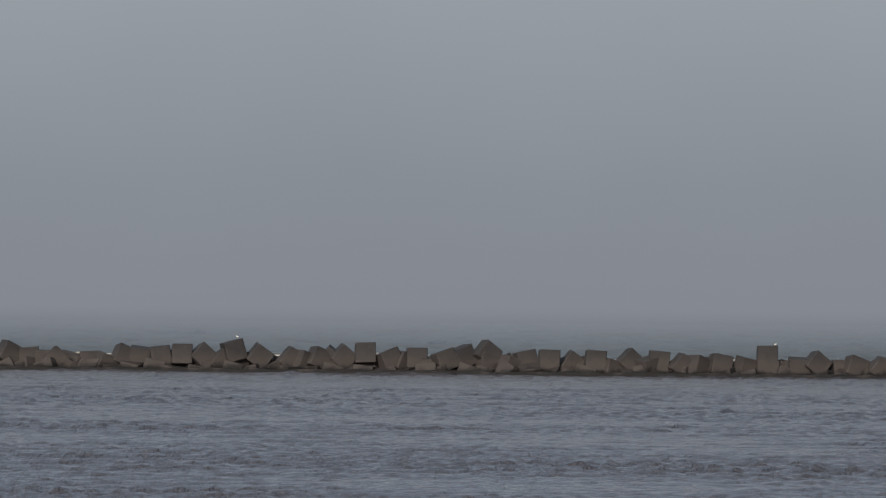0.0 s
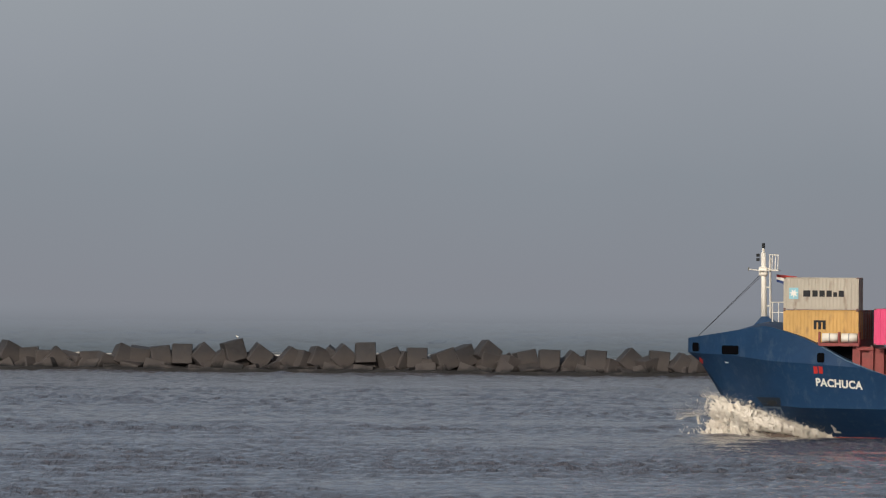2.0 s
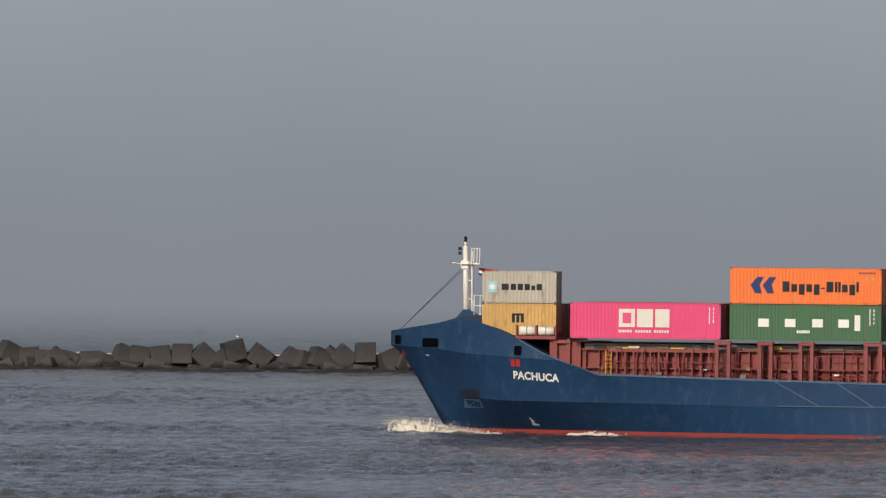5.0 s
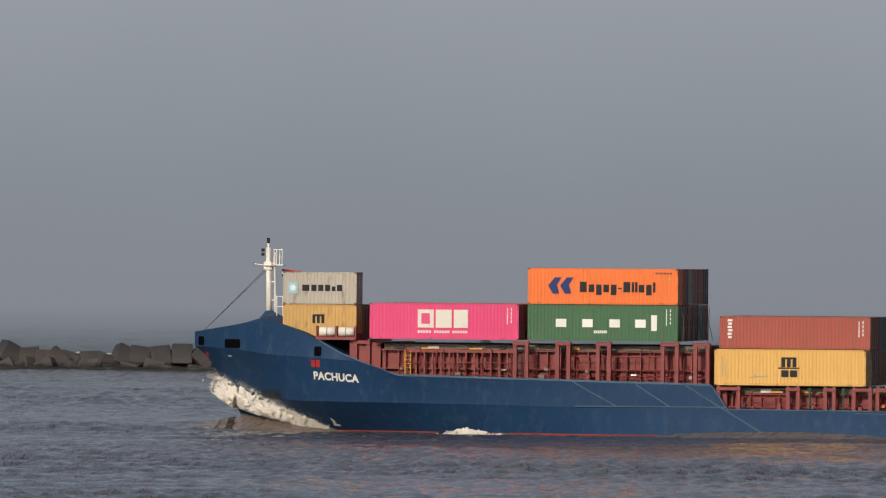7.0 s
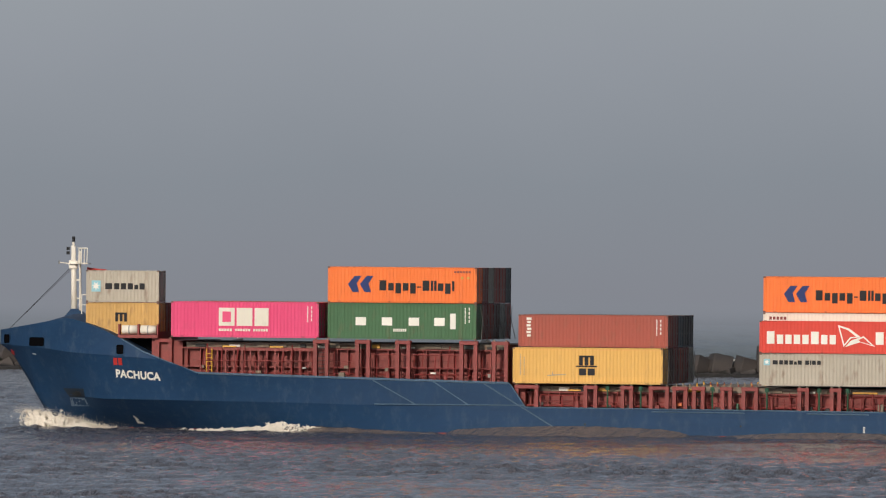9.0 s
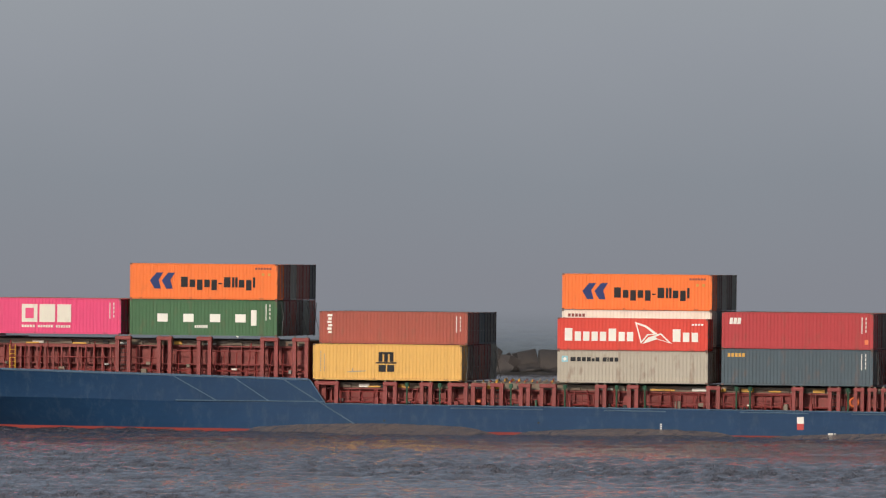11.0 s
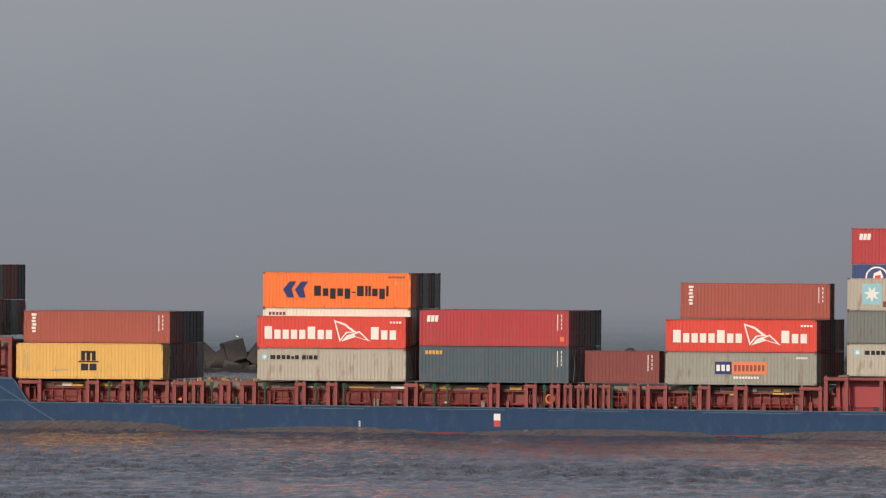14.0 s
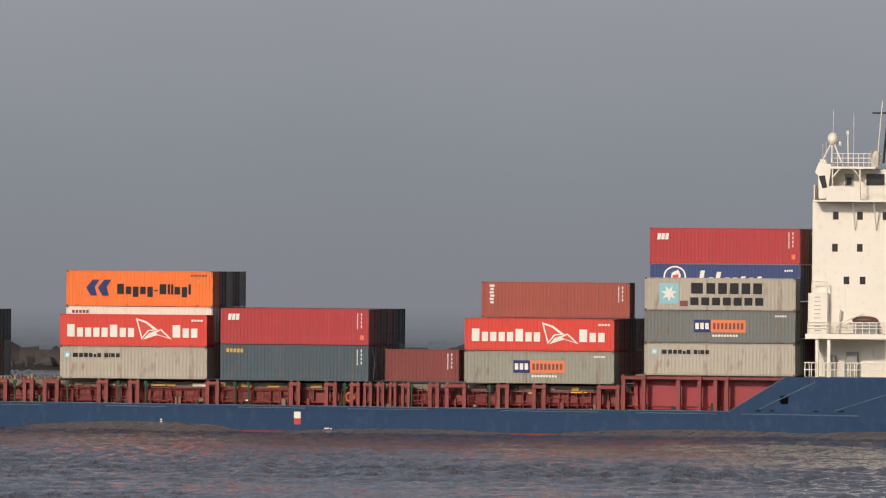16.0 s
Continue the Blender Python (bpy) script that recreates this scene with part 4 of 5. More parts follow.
    part("side_window", box_bm(128.3, 129.75, 0.9, 1.0, 20.2, 21.1), M["glass"], bridge, "dark bridge window")
    part("side_panel", box_bm(128.2, 133.0, 1.0, 3.2, 19.0, 21.45), W, bridge)
    for i in range(5):
        a = 128.1 + 0.45 * i
        part("stanchion", tube_bm((a, -0.8, 19.0), (a, -0.8, 20.05), 0.03, 5), W, bridge)
    for z in (19.5, 20.05):
        part("rail", tube_bm((128.0, -0.8, z), (130.4, -0.8, z), 0.03, 5), W, bridge)
    for a in (127.4, 129.1):
        part("wing_bracket", tube_bm((a, -0.4, 18.85), (a, 1.15, 16.6), 0.06, 6), W, bridge)
        part("vent_trunk", box_bm(128.6, 129.25, 1.2, 2.2, 21.66, 22.95, 0.04), W, bridge)
    # monkey island rails and aerials
    for i in range(9):
        a = 125.9 + 0.42 * i
        part("stanchion", tube_bm((a, 1.5, 21.66), (a, 1.5, 22.72), 0.03, 5), W, bridge)
    for z in (22.0, 22.36, 22.72):
        part("rail", tube_bm((125.4, 1.5, z), (129.4, 1.5, z), 0.035, 5), W, bridge)
    for x0, x1 in ((124.7, 125.45), (126.3, 125.6), (125.5, 125.5)):
        part("dome_leg", tube_bm((x0, 1.0, 22.0), (x1, 1.2, 23.6), 0.07, 6), W, bridge)
    bm = bmesh.new()
    bmesh.ops.create_uvsphere(bm, u_segments=16, v_segments=10, radius=0.43)
    for v in bm.verts:
        v.co = Vector((125.55, 1.2, 23.85)) + Vector((v.co.x, v.co.y, v.co.z + (0.12 if v.co.z > 0 else max(-0.35, v.co.z) - v.co.z)))
    part("radome", bm, W, bridge, "cream satellite dome", True)
    bm = bmesh.new()
    bmesh.ops.create_uvsphere(bm, u_segments=12, v_segments=8, radius=0.2)
    for v in bm.verts:
        v.co += Vector((126.05, 1.6, 23.5))
    part("small_dome", bm, W, bridge, "small cream dome", True)
    part("lantern_pole", tube_bm((126.75, 1.5, 22.0), (126.7, 1.5, 24.3), 0.06, 6), W, bridge)
    part("lantern", tube_bm((126.7, 1.5, 24.25), (126.7, 1.5, 24.55), 0.12, 8), W, bridge)
    for a, z in ((125.55, 26.2), (127.2, 26.0), (124.72, 23.5), (124.98, 23.6)):
        part("whip_aerial", tube_bm((a, 1.4, 21.6), (a, 1.4, z), 0.020, 5), W, bridge)
    part("searchlight", tube_bm((124.8, 0.4, 21.9), (124.8, 0.4, 22.25), 0.16, 8), W, bridge)
    part("searchlight", tube_bm((125.1, 0.2, 21.8), (125.1, 0.2, 22.2), 0.16, 8), W, bridge)
    # radar mast, mostly aft of what shows
    part("radar_mast", tube_bm((128.7, MID - 5, 22.9), (129.05, MID - 5, 27.0), 0.045, 6), W, bridge)
    for p, q in (((129.0, 22.0), (129.5, 27.4)), ((131.4, 22.0), (130.6, 27.4)), ((129.05, 23.4), (131.2, 24.6)), ((131.3, 23.4), (129.2, 24.6)), ((129.3, 25.4), (130.9, 26.4)), ((130.9, 25.2), (129.3, 26.3))):
        part("mast_strut", tube_bm((p[0], MID - 4, p[1]), (q[0], MID - 4, q[1]), 0.10, 6), M["black"], bridge, "dark lattice mast strut")
    part("radar_scanner", box_bm(128.1, 131.4, MID - 4.1, MID - 3.9, 25.95, 26.1), M["black"], bridge)
    # boat deck by the ship's side
    deck = part("boat_deck", box_bm(123.6, 139.0, 0.1, y1, 7.95, 8.35), W, ship, "cream-white boat deck with rails")
    for a in (124.4, 125.35, 130.05, 134.5):
        part("pillar", box_bm(a, a + 0.26, 0.3, 0.56, 4.9, 7.95), W, deck)
    part("locker", box_bm(123.8, 125.35, 0.25, 1.15, 8.35, 11.6, 0.03), W, deck, "cream ladder casing")
    for s in (124.1, 125.3):
        part("post", tube_bm((s, 0.3, 11.6), (s, 0.3, 12.5), 0.05, 6), W, deck)
    part("rail", tube_bm((124.1, 0.3, 12.5), (125.3, 0.3, 12.5), 0.05, 6), W, deck)
    for i in range(9):
        part("rung", box_bm(124.3, 124.8, 0.2, 0.25, 8.6 + 0.33 * i, 8.65 + 0.33 * i), M["grey"], deck)
    for z in (8.8, 9.05, 9.28):
        part("rail", tube_bm((123.8, 0.15, z), (139, 0.15, z), 0.04, 5), W, deck)
    for i in range(28):
        a = 123.8 + 0.55 * i
        part("stanchion", tube_bm((a, 0.15, 8.35), (a, 0.15, 9.28), 0.035, 5), W, deck)
    part("boat_chock", box_bm(127.4, 129.4, 0.6, 1.1, 8.35, 9.3, 0.03), M["grey"], deck)
    part("davit", tube_bm((126.5, 0.45, 9.3), (128.2, 0.45, 10.0), 0.08, 6), W, deck)
    part("davit", tube_bm((126.1, 0.7, 8.35), (126.3, 0.7, 10.3), 0.14, 6), W, deck)
    bm = bmesh.new()
    bmesh.ops.create_icosphere(bm, subdivisions=3, radius=1.0)
    for v in bm.verts:
        v.co = Vector((128.3 + v.co.x * 1.05, 0.85 + v.co.y * 0.35, 9.45 + v.co.z * 0.34))
    part("rescue_boat", bm, M["dark_brown"], deck, "dark brown covered boat", True)
    for i in range(30):
        a = 123.6 + 0.52 * i
        bm = bmesh.new()
        arc = [(a + 0.17 - 0.17 * math.cos(t), 0.2, 5.85 + 0.22 * math.sin(t)) for t in (math.pi * j / 5 for j in range(6))]
        arc = [(a, 0.2, 4.95)] + arc + [(a + 0.34, 0.2, 4.95)]
        for p, q in zip(arc, arc[1:]):
            add_tube(bm, p, q, 0.04, 5)
        part("hoop", bm, W, deck)
    for z in (5.5, 6.05):
        part("rail", tube_bm((123.5, 0.2, z), (139, 0.2, z), 0.045, 5), W, deck)
    # bright window in the shaded wall, its brightness given by white paint
    part("light_box", box_bm(127.9, 128.5, 4.2, 4.39, 6.4, 7.2), M["mark_white"], deck)
    for a in (124.6, 126.4):
        part("vent_locker", box_bm(a, a + 0.9, 3.6, 4.39, 4.9, 6.6 + 0.3 * (a > 125), 0.04), M["grey"], deck)
    part("door", box_bm(129.6, 130.4, 4.3, 4.39, 5.0, 7.2, 0.02), M["grey"], deck, "grey steel door")


make_house()

# ---- containers ----
SHELLS = {}
ROW = 2.5
CARGO = []


def shell(length, high, colour):
    """Meshes of one kind of container, shared by all of that size and paint; x aft, y inboard, z up from its foot."""
    key = (length, high, colour)
    if key in SHELLS:
        return SHELLS[key]
    wide = 2.438
    pitch, depth = 0.278, 0.028
    n = int((length - 0.24) / pitch)
    step = (length - 0.24) / n
    line = [(0.12 + (i + f) * step, 0.02 + d) for i in range(n) for f, d in ((0, 0), (0.32, 0), (0.5, depth), (0.82, depth))]
    line.append((length - 0.12, 0.02))
    line += [(px, wide - py) for px, py in line[::-1]]
    bm = bmesh.new()
    lo = [bm.verts.new((px, py, 0.14)) for px, py in line]
    hi = [bm.verts.new((px, py, high - 0.05)) for px, py in line]
    for i in range(len(line)):
        j = (i + 1) % len(line)
        bm.faces.new((lo[i], lo[j], hi[j], hi[i]))
    half_n = len(line) // 2
    for ring in (lo, hi):
        for i in range(half_n - 1):
            bm.faces.new((ring[i], ring[i + 1], ring[-2 - i], ring[-1 - i]))
    bmesh.ops.recalc_face_normals(bm, faces=bm.faces[:])
    walls = mesh_of("shell", bm, M[colour])
    bm = bmesh.new()
    for y0, y1 in ((0, 0.06), (wide - 0.06, wide)):
        add_box(bm, 0.16, length - 0.16, y0, y1, 0.02, 0.15)
        add_box(bm, 0.16, length - 0.16, y0, y1, high - 0.09, high - 0.015)
    for x0, x1 in ((0.0, 0.15), (length - 0.15, length)):
        for y0, y1 in ((0.002, 0.13), (wide - 0.13, wide - 0.002)):
            add_box(bm, x0, x1, y0, y1, 0.12, high - 0.12)
        add_box(bm, x0 + 0.01, x1 - 0.01, 0.13, wide - 0.13, 0.02, 0.16)
        add_box(bm, x0 + 0.01, x1 - 0.01, 0.13, wide - 0.13, high - 0.1, high - 0.02)
    frame_mesh = mesh_of("frame", bm, M[colour + "_frame"])
    casting = mesh_of("corner_casting", box_bm(-0.003, 0.181, -0.003, 0.165, 0, 0.118), M["dark_brown"])
    half = wide / 2
    bm = bmesh.new()
    add_box(bm, length - 0.11, length - 0.05, 0.14, half - 0.01, 0.18, high - 0.12)
    for i in range(4):
        z = 0.4 + i * (high - 0.8) / 3
        add_box(bm, length - 0.05, length - 0.035, 0.2, half - 0.06, z - 0.18, z + 0.18)
    door = mesh_of("door", bm, M[colour])
    bm = bmesh.new()
    add_tube(bm, (length - 0.02, 0.42, 0.2), (length - 0.02, 0.42, high - 0.14), 0.02, 5)
    add_box(bm, length - 0.04, length, 0.40, 0.64, 1.1, 1.15)
    bar = mesh_of("locking_bar", bm, M["steel"])
    SHELLS[key] = (walls, frame_mesh, casting, door, bar)
    return SHELLS[key]


def container(a, row, z, length, high, colour, label, first=0.3):
    root = new("shipping_container")
    walls, frame_mesh, casting, door, bar = shell(length, high, colour)
    part("shell", walls, None, root)
    part("frame", frame_mesh, None, root)
    for x in (0.0, length - 0.178):
        for y in (0.0, 2.438 - 0.162):
            for up in (0.0, high - 0.118):
                part("corner_casting", casting, None, root).location = (x, y, up)
    for shift in (0.0, 1.209):
        d = part("door", door, None, root)
        d.location.y = shift
        for y in (0.0, 0.43):
            part("locking_bar", bar, None, d).location.y = y
    tagged(root, label, "container", "containers on the ship")
    CARGO.append((root, pose(a, first + ROW * row, z)))
    return root


def mark(box, x0, x1, z0, z1, mat, name="marking", slant=0.0, lift=0.0):
    part(name, prism_bm(((x0, z0), (x1, z0), (x1 + slant, z1), (x0 + slant, z1)), -0.016 - lift, 0.012), M[mat], box)


def bars_row(box, x0, x1, z0, z1, n, mat, gap=0.28):
    """Unlettered blocks that stand for a word."""
    w = (x1 - x0) / n
    for i in range(n):
        mark(box, x0 + i * w, x0 + (i + 1 - gap) * w, z0, z1, mat)


def word(box, x0, x1, z0, h, letters, mat):
    """A word as unlettered bars: C tall and wide, x low, l tall and thin, g hanging, - a dash, space a gap."""
    widths = {"C": 1.0, "W": 1.35, "x": 0.82, "l": 0.36, "g": 0.82, "-": 0.55, " ": 0.45, "s": 0.72}
    unit = (x1 - x0) / sum(widths[c] for c in letters)
    x = x0
    for c in letters:
        w = widths[c] * unit
        if c == "-":
            mark(box, x + 0.1 * w, x + 0.9 * w, z0 + 0.30 * h, z0 + 0.42 * h, mat)
        elif c != " ":
            low, tall = (-0.28 * h if c == "g" else 0.0), (h if c in "CWl" else 0.74 * h)
            mark(box, x + 0.12 * w, x + 0.86 * w, z0 + low, z0 + tall, mat)
        x += w


def shape(box, outline, mat, lift=0.0):
    part("emblem", prism_bm(outline, -0.016 - lift, 0.012), M[mat], box)


def star(cx, cz, r):
    return [(cx + (r if i % 2 == 0 else r * 0.45) * math.cos(math.tau * i / 14 + 0.22), cz + (r if i % 2 == 0 else r * 0.45) * math.sin(math.tau * i / 14 + 0.22)) for i in range(14)]


def small_print(box, length, high, mat="mark_white"):
    """Two columns of tiny figures near the door end."""
    rng = random.Random(int(length * 100 + high * 10))
    x = length - 0.95
    for dx, n, h in ((0.0, 12, 0.09), (0.32, 4, 0.22)):
        for i in range(n):
            z = high - 0.32 - i * (1.3 / n)
            mark(box, x + dx, x + dx + 0.08, z - h, z, mat)


FORTY, TWENTY, HC, STD = 12.19, 6.06, 2.896, 2.591
PALE, BRICK = "pale grey corrugated steel container with rust streaks", "brick-red corrugated steel container"


def fill(a, rows, z, length, high, rng, first=0.3):
    """Plain boxes on the inboard rows."""
    for r in rows:
        colour = rng.choice(("dark_brown", "maroon", "brick_red", "charcoal", "slate_blue", "brick_red", "olive_grey", "maroon"))
        words = {"dark_brown": "dark brown", "charcoal": "charcoal", "maroon": "maroon", "brick_red": "brick-red", "slate_blue": "slate-blue", "olive_grey": "olive-grey"}[colour]
        container(a, r, z, length, high, colour, words + " corrugated steel container in an inboard row", first)


def emblem_arrow(box, x, z, h, mat):
    """Two slanted chevrons side by side."""
    for d in (0.0, 0.75 * h):
        shape(box, ((x + d, z + 0.5 * h), (x + d + 0.42 * h, z + h), (x + d + 0.85 * h, z + h), (x + d + 0.55 * h, z + 0.55 * h), (x + d + 0.7 * h, z), (x + d + 0.3 * h, z)), mat)


def streamer(box, x, z, w, h):
    """A pennant of two curved blades."""
    shape(box, ((x, z + h), (x + 0.3 * w, z + 0.85 * h), (x + 0.62 * w, z + 0.45 * h), (x + 0.36 * w, z + 0.4 * h), (x + 0.16 * w, z)), "mark_white")
    shape(box, ((x + 0.05 * w, z + 0.9 * h), (x + 0.28 * w, z + 0.76 * h), (x + 0.5 * w, z + 0.47 * h), (x + 0.33 * w, z + 0.45 * h), (x + 0.18 * w, z + 0.12 * h)), "bright_red", 0.004)
    shape(box, ((x + 0.2 * w, z), (x + 0.36 * w, z + 0.3 * h), (x + 0.7 * w, z + 0.5 * h), (x + w, z + 0.02 * h), (x + 0.6 * w, z + 0.22 * h)), "mark_white", 0.006)
    shape(box, ((x + 0.55 * w, z + 0.32 * h), (x + 0.69 * w, z + 0.43 * h), (x + 0.9 * w, z + 0.1 * h), (x + 0.62 * w, z + 0.24 * h)), "bright_red", 0.010)


def make_cargo():
    rng = random.Random(9)
    # short bay behind the forecastle
    z = 7.74
    c = container(6.85, 1, z, TWENTY, STD, "tan", "tan-yellow corrugated steel container with black emblem")
    for i in range(3):
        mark(c, 2.45 + 0.37 * i, 2.68 + 0.37 * i, 1.05, 1.7, "mark_black")
    mark(c, 2.45, 3.42, 1.62, 1.78, "mark_black")
    c = container(6.85, 1, z + STD + 0.02, TWENTY, STD, "pale_grey", PALE)
    mark(c, 0.45, 1.2, 0.85, 1.75, "mark_blue", "emblem")
    shape(c, star(0.82, 1.3, 0.36), "mark_white", 0.004)
    word(c, 1.5, 4.95, 1.05, 0.5, "WCCCsC", "mark_black")
    fill(6.85, range(2, 5), z, TWENTY, STD, rng)
    # first long bay: pink
    z = 7.60
    c = container(14.52, 0, z, FORTY, HC, "pink", "magenta-pink corrugated steel container with white blocks")
    for x0, x1 in ((3.95, 5.25), (5.42, 6.72), (6.9, 8.05)):
        mark(c, x0, x1, 0.95, 2.4, "white_box")
    mark(c, 4.25, 4.95, 1.25, 2.1, "pink", "counter", lift=0.006)
    bars_row(c, 3.95, 5.1, 0.52, 0.72, 5, "white_box")
    bars_row(c, 5.3, 6.6, 0.52, 0.72, 6, "white_box")
    bars_row(c, 6.8, 8.05, 0.52, 0.72, 6, "white_box")
    small_print(c, FORTY, HC)
    fill(14.52, range(1, 6), z, FORTY, HC, rng)
    # second long bay: green below orange
    c = container(27.44, 0, z, FORTY, HC, "green", "green corrugated steel container with spaced white blocks")
    for x in (2.3, 4.45, 6.65, 8.75):
        mark(c, x, x + 0.85, 1.1, 1.75, "mark_white")
    mark(c, 10.05, 10.5, 0.85, 2.1, "mark_white")
    bars_row(c, 5.4, 6.5, 0.62, 0.85, 7, "mark_white")
    small_print(c, FORTY, HC)
    fill(27.44, range(1, 6), z, FORTY, HC, rng)

    def orange_box(a, row, z):
        c = container(a, row, z, FORTY, HC, "orange_box", "bright orange corrugated steel container with navy emblem")
        emblem_arrow(c, 1.65, 0.85, 1.3, "mark_navy")
        word(c, 4.15, 10.4, 1.0, 0.82, "Cxgxg-Cllxgl", "mark_black")
        for x, zz in ((10.9, 1.95), (11.4, 1.95)):
            mark(c, x, x + 0.2, zz, zz + 0.2, "yellow")
        bars_row(c, 10.35, 11.75, 2.45, 2.6, 6, "maroon")

    orange_box(27.44, 0, z + HC + 0.02)
    fill(27.44, range(1, 6), z + HC + 0.02, FORTY, HC, rng)
    # third bay: ochre below brick red
    z = 4.17
    c = container(42.62, 0, z, FORTY, HC, "ochre", "ochre-yellow corrugated steel container with black emblem")
    for i in range(3):
        mark(c, 5.4 + 0.45 * i, 5.7 + 0.45 * i, 1.5, 2.2, "mark_black")
    mark(c, 5.4, 6.6, 2.12, 2.28, "mark_black")
    mark(c, 5.15, 6.85, 1.36, 1.47, "mark_black")
    for x in (5.4, 6.1):
        mark(c, x, x + 0.58, 0.7, 1.25, "mark_black")
    for x, n in ((0.6, 14), (0.9, 12)):
        for i in range(n):
            mark(c, x, x + 0.07, 0.7 + 0.12 * i, 0.77 + 0.12 * i, "olive_grey")
    shape(c, ((2.8, 0.62), (4.3, 0.72), (4.35, 0.78), (3.3, 0.74), (3.25, 1.0), (3.2, 0.72), (2.85, 0.68)), "olive_grey")
    fill(42.62, range(1, 6), z, FORTY, HC, rng)

    def brick_box(a, row, z, high):
        c = container(a, row, z, FORTY, high, "brick_red", BRICK + " with white upright marks")
        for i in range(6):
            mark(c, 0.72 if i % 2 else 0.66, 1.0 if i % 3 else 1.06, high - 0.42 - 0.27 * i, high - 0.24 - 0.27 * i, "mark_white")
        small_print(c, FORTY, high)

    brick_box(42.6, 1, z + HC + 0.02, STD)
    fill(42.6, range(2, 6), z + HC + 0.02, FORTY, STD, rng)
    # fourth bay
    z = 4.19

    def red_box(a, z):
        c = container(a, 0, z, FORTY, STD, "bright_red", "bright red corrugated steel container with white pennant")
        word(c, 0.5, 6.25, 0.75, 1.0, "CxxxxCxx", "mark_white")
        streamer(c, 6.3, 0.55, 3.0, 1.75)
        word(c, 9.25, 11.5, 0.75, 1.0, "Cxx", "mark_white")
        bars_row(c, 10.9, 11.9, 2.05, 2.2, 4, "mark_white")
        return c

    c = container(62.62, 0, z, FORTY, STD, "pale_grey", PALE)
    mark(c, 0.35, 0.85, 1.65, 2.15, "mark_blue", "emblem")
    shape(c, star(0.6, 1.9, 0.2), "mark_white", 0.004)
    word(c, 1.0, 5.0, 1.72, 0.33, "WCCCsC ClCC", "mark_black")
    red_box(62.60, z + STD + 0.02)
    fill(62.5, (1, 2, 3, 4, 5), z, FORTY, HC, rng)
    c = container(62.5, 1, z + HC + 0.02, FORTY, HC, "white_box", "cream-white corrugated steel container")
    bars_row(c, 0.5, 1.95, 2.35, 2.6, 5, "maroon")
    fill(62.5, range(2, 6), z + HC + 0.02, FORTY, HC, rng)
    orange_box(62.5, 1, z + 2 * HC + 0.04)
    fill(62.5, range(2, 6), z + 2 * HC + 0.04, FORTY, HC, rng)
    # fifth bay
    z = 4.16

    def crimson_box(a, row, z):
        c = container(a, row, z, FORTY, HC, "crimson", "crimson corrugated steel container with white emblem")
        for i in range(3):
            mark(c, 0.6 + 0.32 * i, 0.86 + 0.32 * i, 1.95, 2.45, "mark_white", slant=0.06)
        small_print(c, FORTY, HC)
        mark(c, 11.5, 11.8, 0.42, 0.8, "mark_orange")
        return c

    c = container(75.92, 0, z, FORTY, HC, "slate_blue", "slate-blue corrugated steel container with faded streaks")
    bars_row(c, 0.5, 1.95, 2.25, 2.55, 5, "yellow")
    small_print(c, FORTY, HC)
    fill(75.92, range(1, 6), z, FORTY, HC, rng)
    crimson_box(75.92, 0, z + HC + 0.02)
    fill(75.92, range(1, 6), z + HC + 0.02, FORTY, HC, rng)
    # short box between the bays
    c = container(88.98, 1, z + 0.02, TWENTY, STD, "maroon", "short maroon corrugated steel container")
    small_print(c, TWENTY, STD)
    # sixth bay
    z = 4.15

    def sign_box(a, z, colour, words):
        c = container(a, 0, z, FORTY, STD, colour, words)
        mark(c, 4.0, 5.35, 0.85, 1.85, "mark_navy", "sign")
        for i in range(3):
            mark(c, 4.12 + 0.4 * i, 4.4 + 0.4 * i, 1.1, 1.6, "mark_white", lift=0.006)
        mark(c, 5.36, 8.2, 0.85, 1.85, "mark_orange", "sign")
        for i in range(8):
            mark(c, 5.55 + 0.32 * i, 5.75 + 0.32 * i, 1.1, 1.6, "maroon", lift=0.006)
        bars_row(c, 5.5, 7.6, 0.5, 0.68, 9, "mark_white")
        bars_row(c, 10.55, 11.5, 2.1, 2.25, 5, "mark_white")

    sign_box(95.97, z, "olive_grey", "olive-grey corrugated steel container with navy and orange sign")
    red_box(95.97, z + STD + 0.02)
    fill(95.97, range(1, 6), z, FORTY, STD, rng)
    fill(95.97, range(1, 6), z + STD + 0.02, FORTY, STD, rng)
    brick_box(95.9, 3, z + 2 * STD + 0.04, HC)
    # last bay before the house
    z = 4.92
    c = container(110.6, 0, z, FORTY, STD, "pale_grey", PALE)
    mark(c, 0.55, 1.1, 1.65, 2.15, "mark_blue", "emblem")
    shape(c, star(0.82, 1.9, 0.22), "mark_white", 0.004)
    word(c, 1.35, 5.3, 1.72, 0.33, "WCCCsC ClCC", "mark_black")
    sign_box(110.6, z + STD + 0.02, "dark_grey_box", "dark grey corrugated steel container with navy and orange sign")
    c = container(110.6, 0, z + 2 * STD + 0.04, FORTY, STD, "pale_grey", PALE + " and large emblem")
    mark(c, 1.2, 2.75, 0.5, 2.15, "mark_blue", "emblem")
    shape(c, star(1.97, 1.32, 0.66), "mark_white", 0.004)
    word(c, 3.6, 9.6, 1.32, 0.86, "WCCCCC", "mark_black")
    word(c, 3.6, 9.7, 0.4, 0.62, "CCCCCCC", "mark_black")
    mark(c, 2.85, 3.5, 0.3, 0.75, "maroon")
    for t in range(3):
        fill(110.5, range(1, 6), z + t * (HC + 0.1), FORTY, HC, rng) if t < 2 else None
    zt = z + 2 * (HC + 0.1)
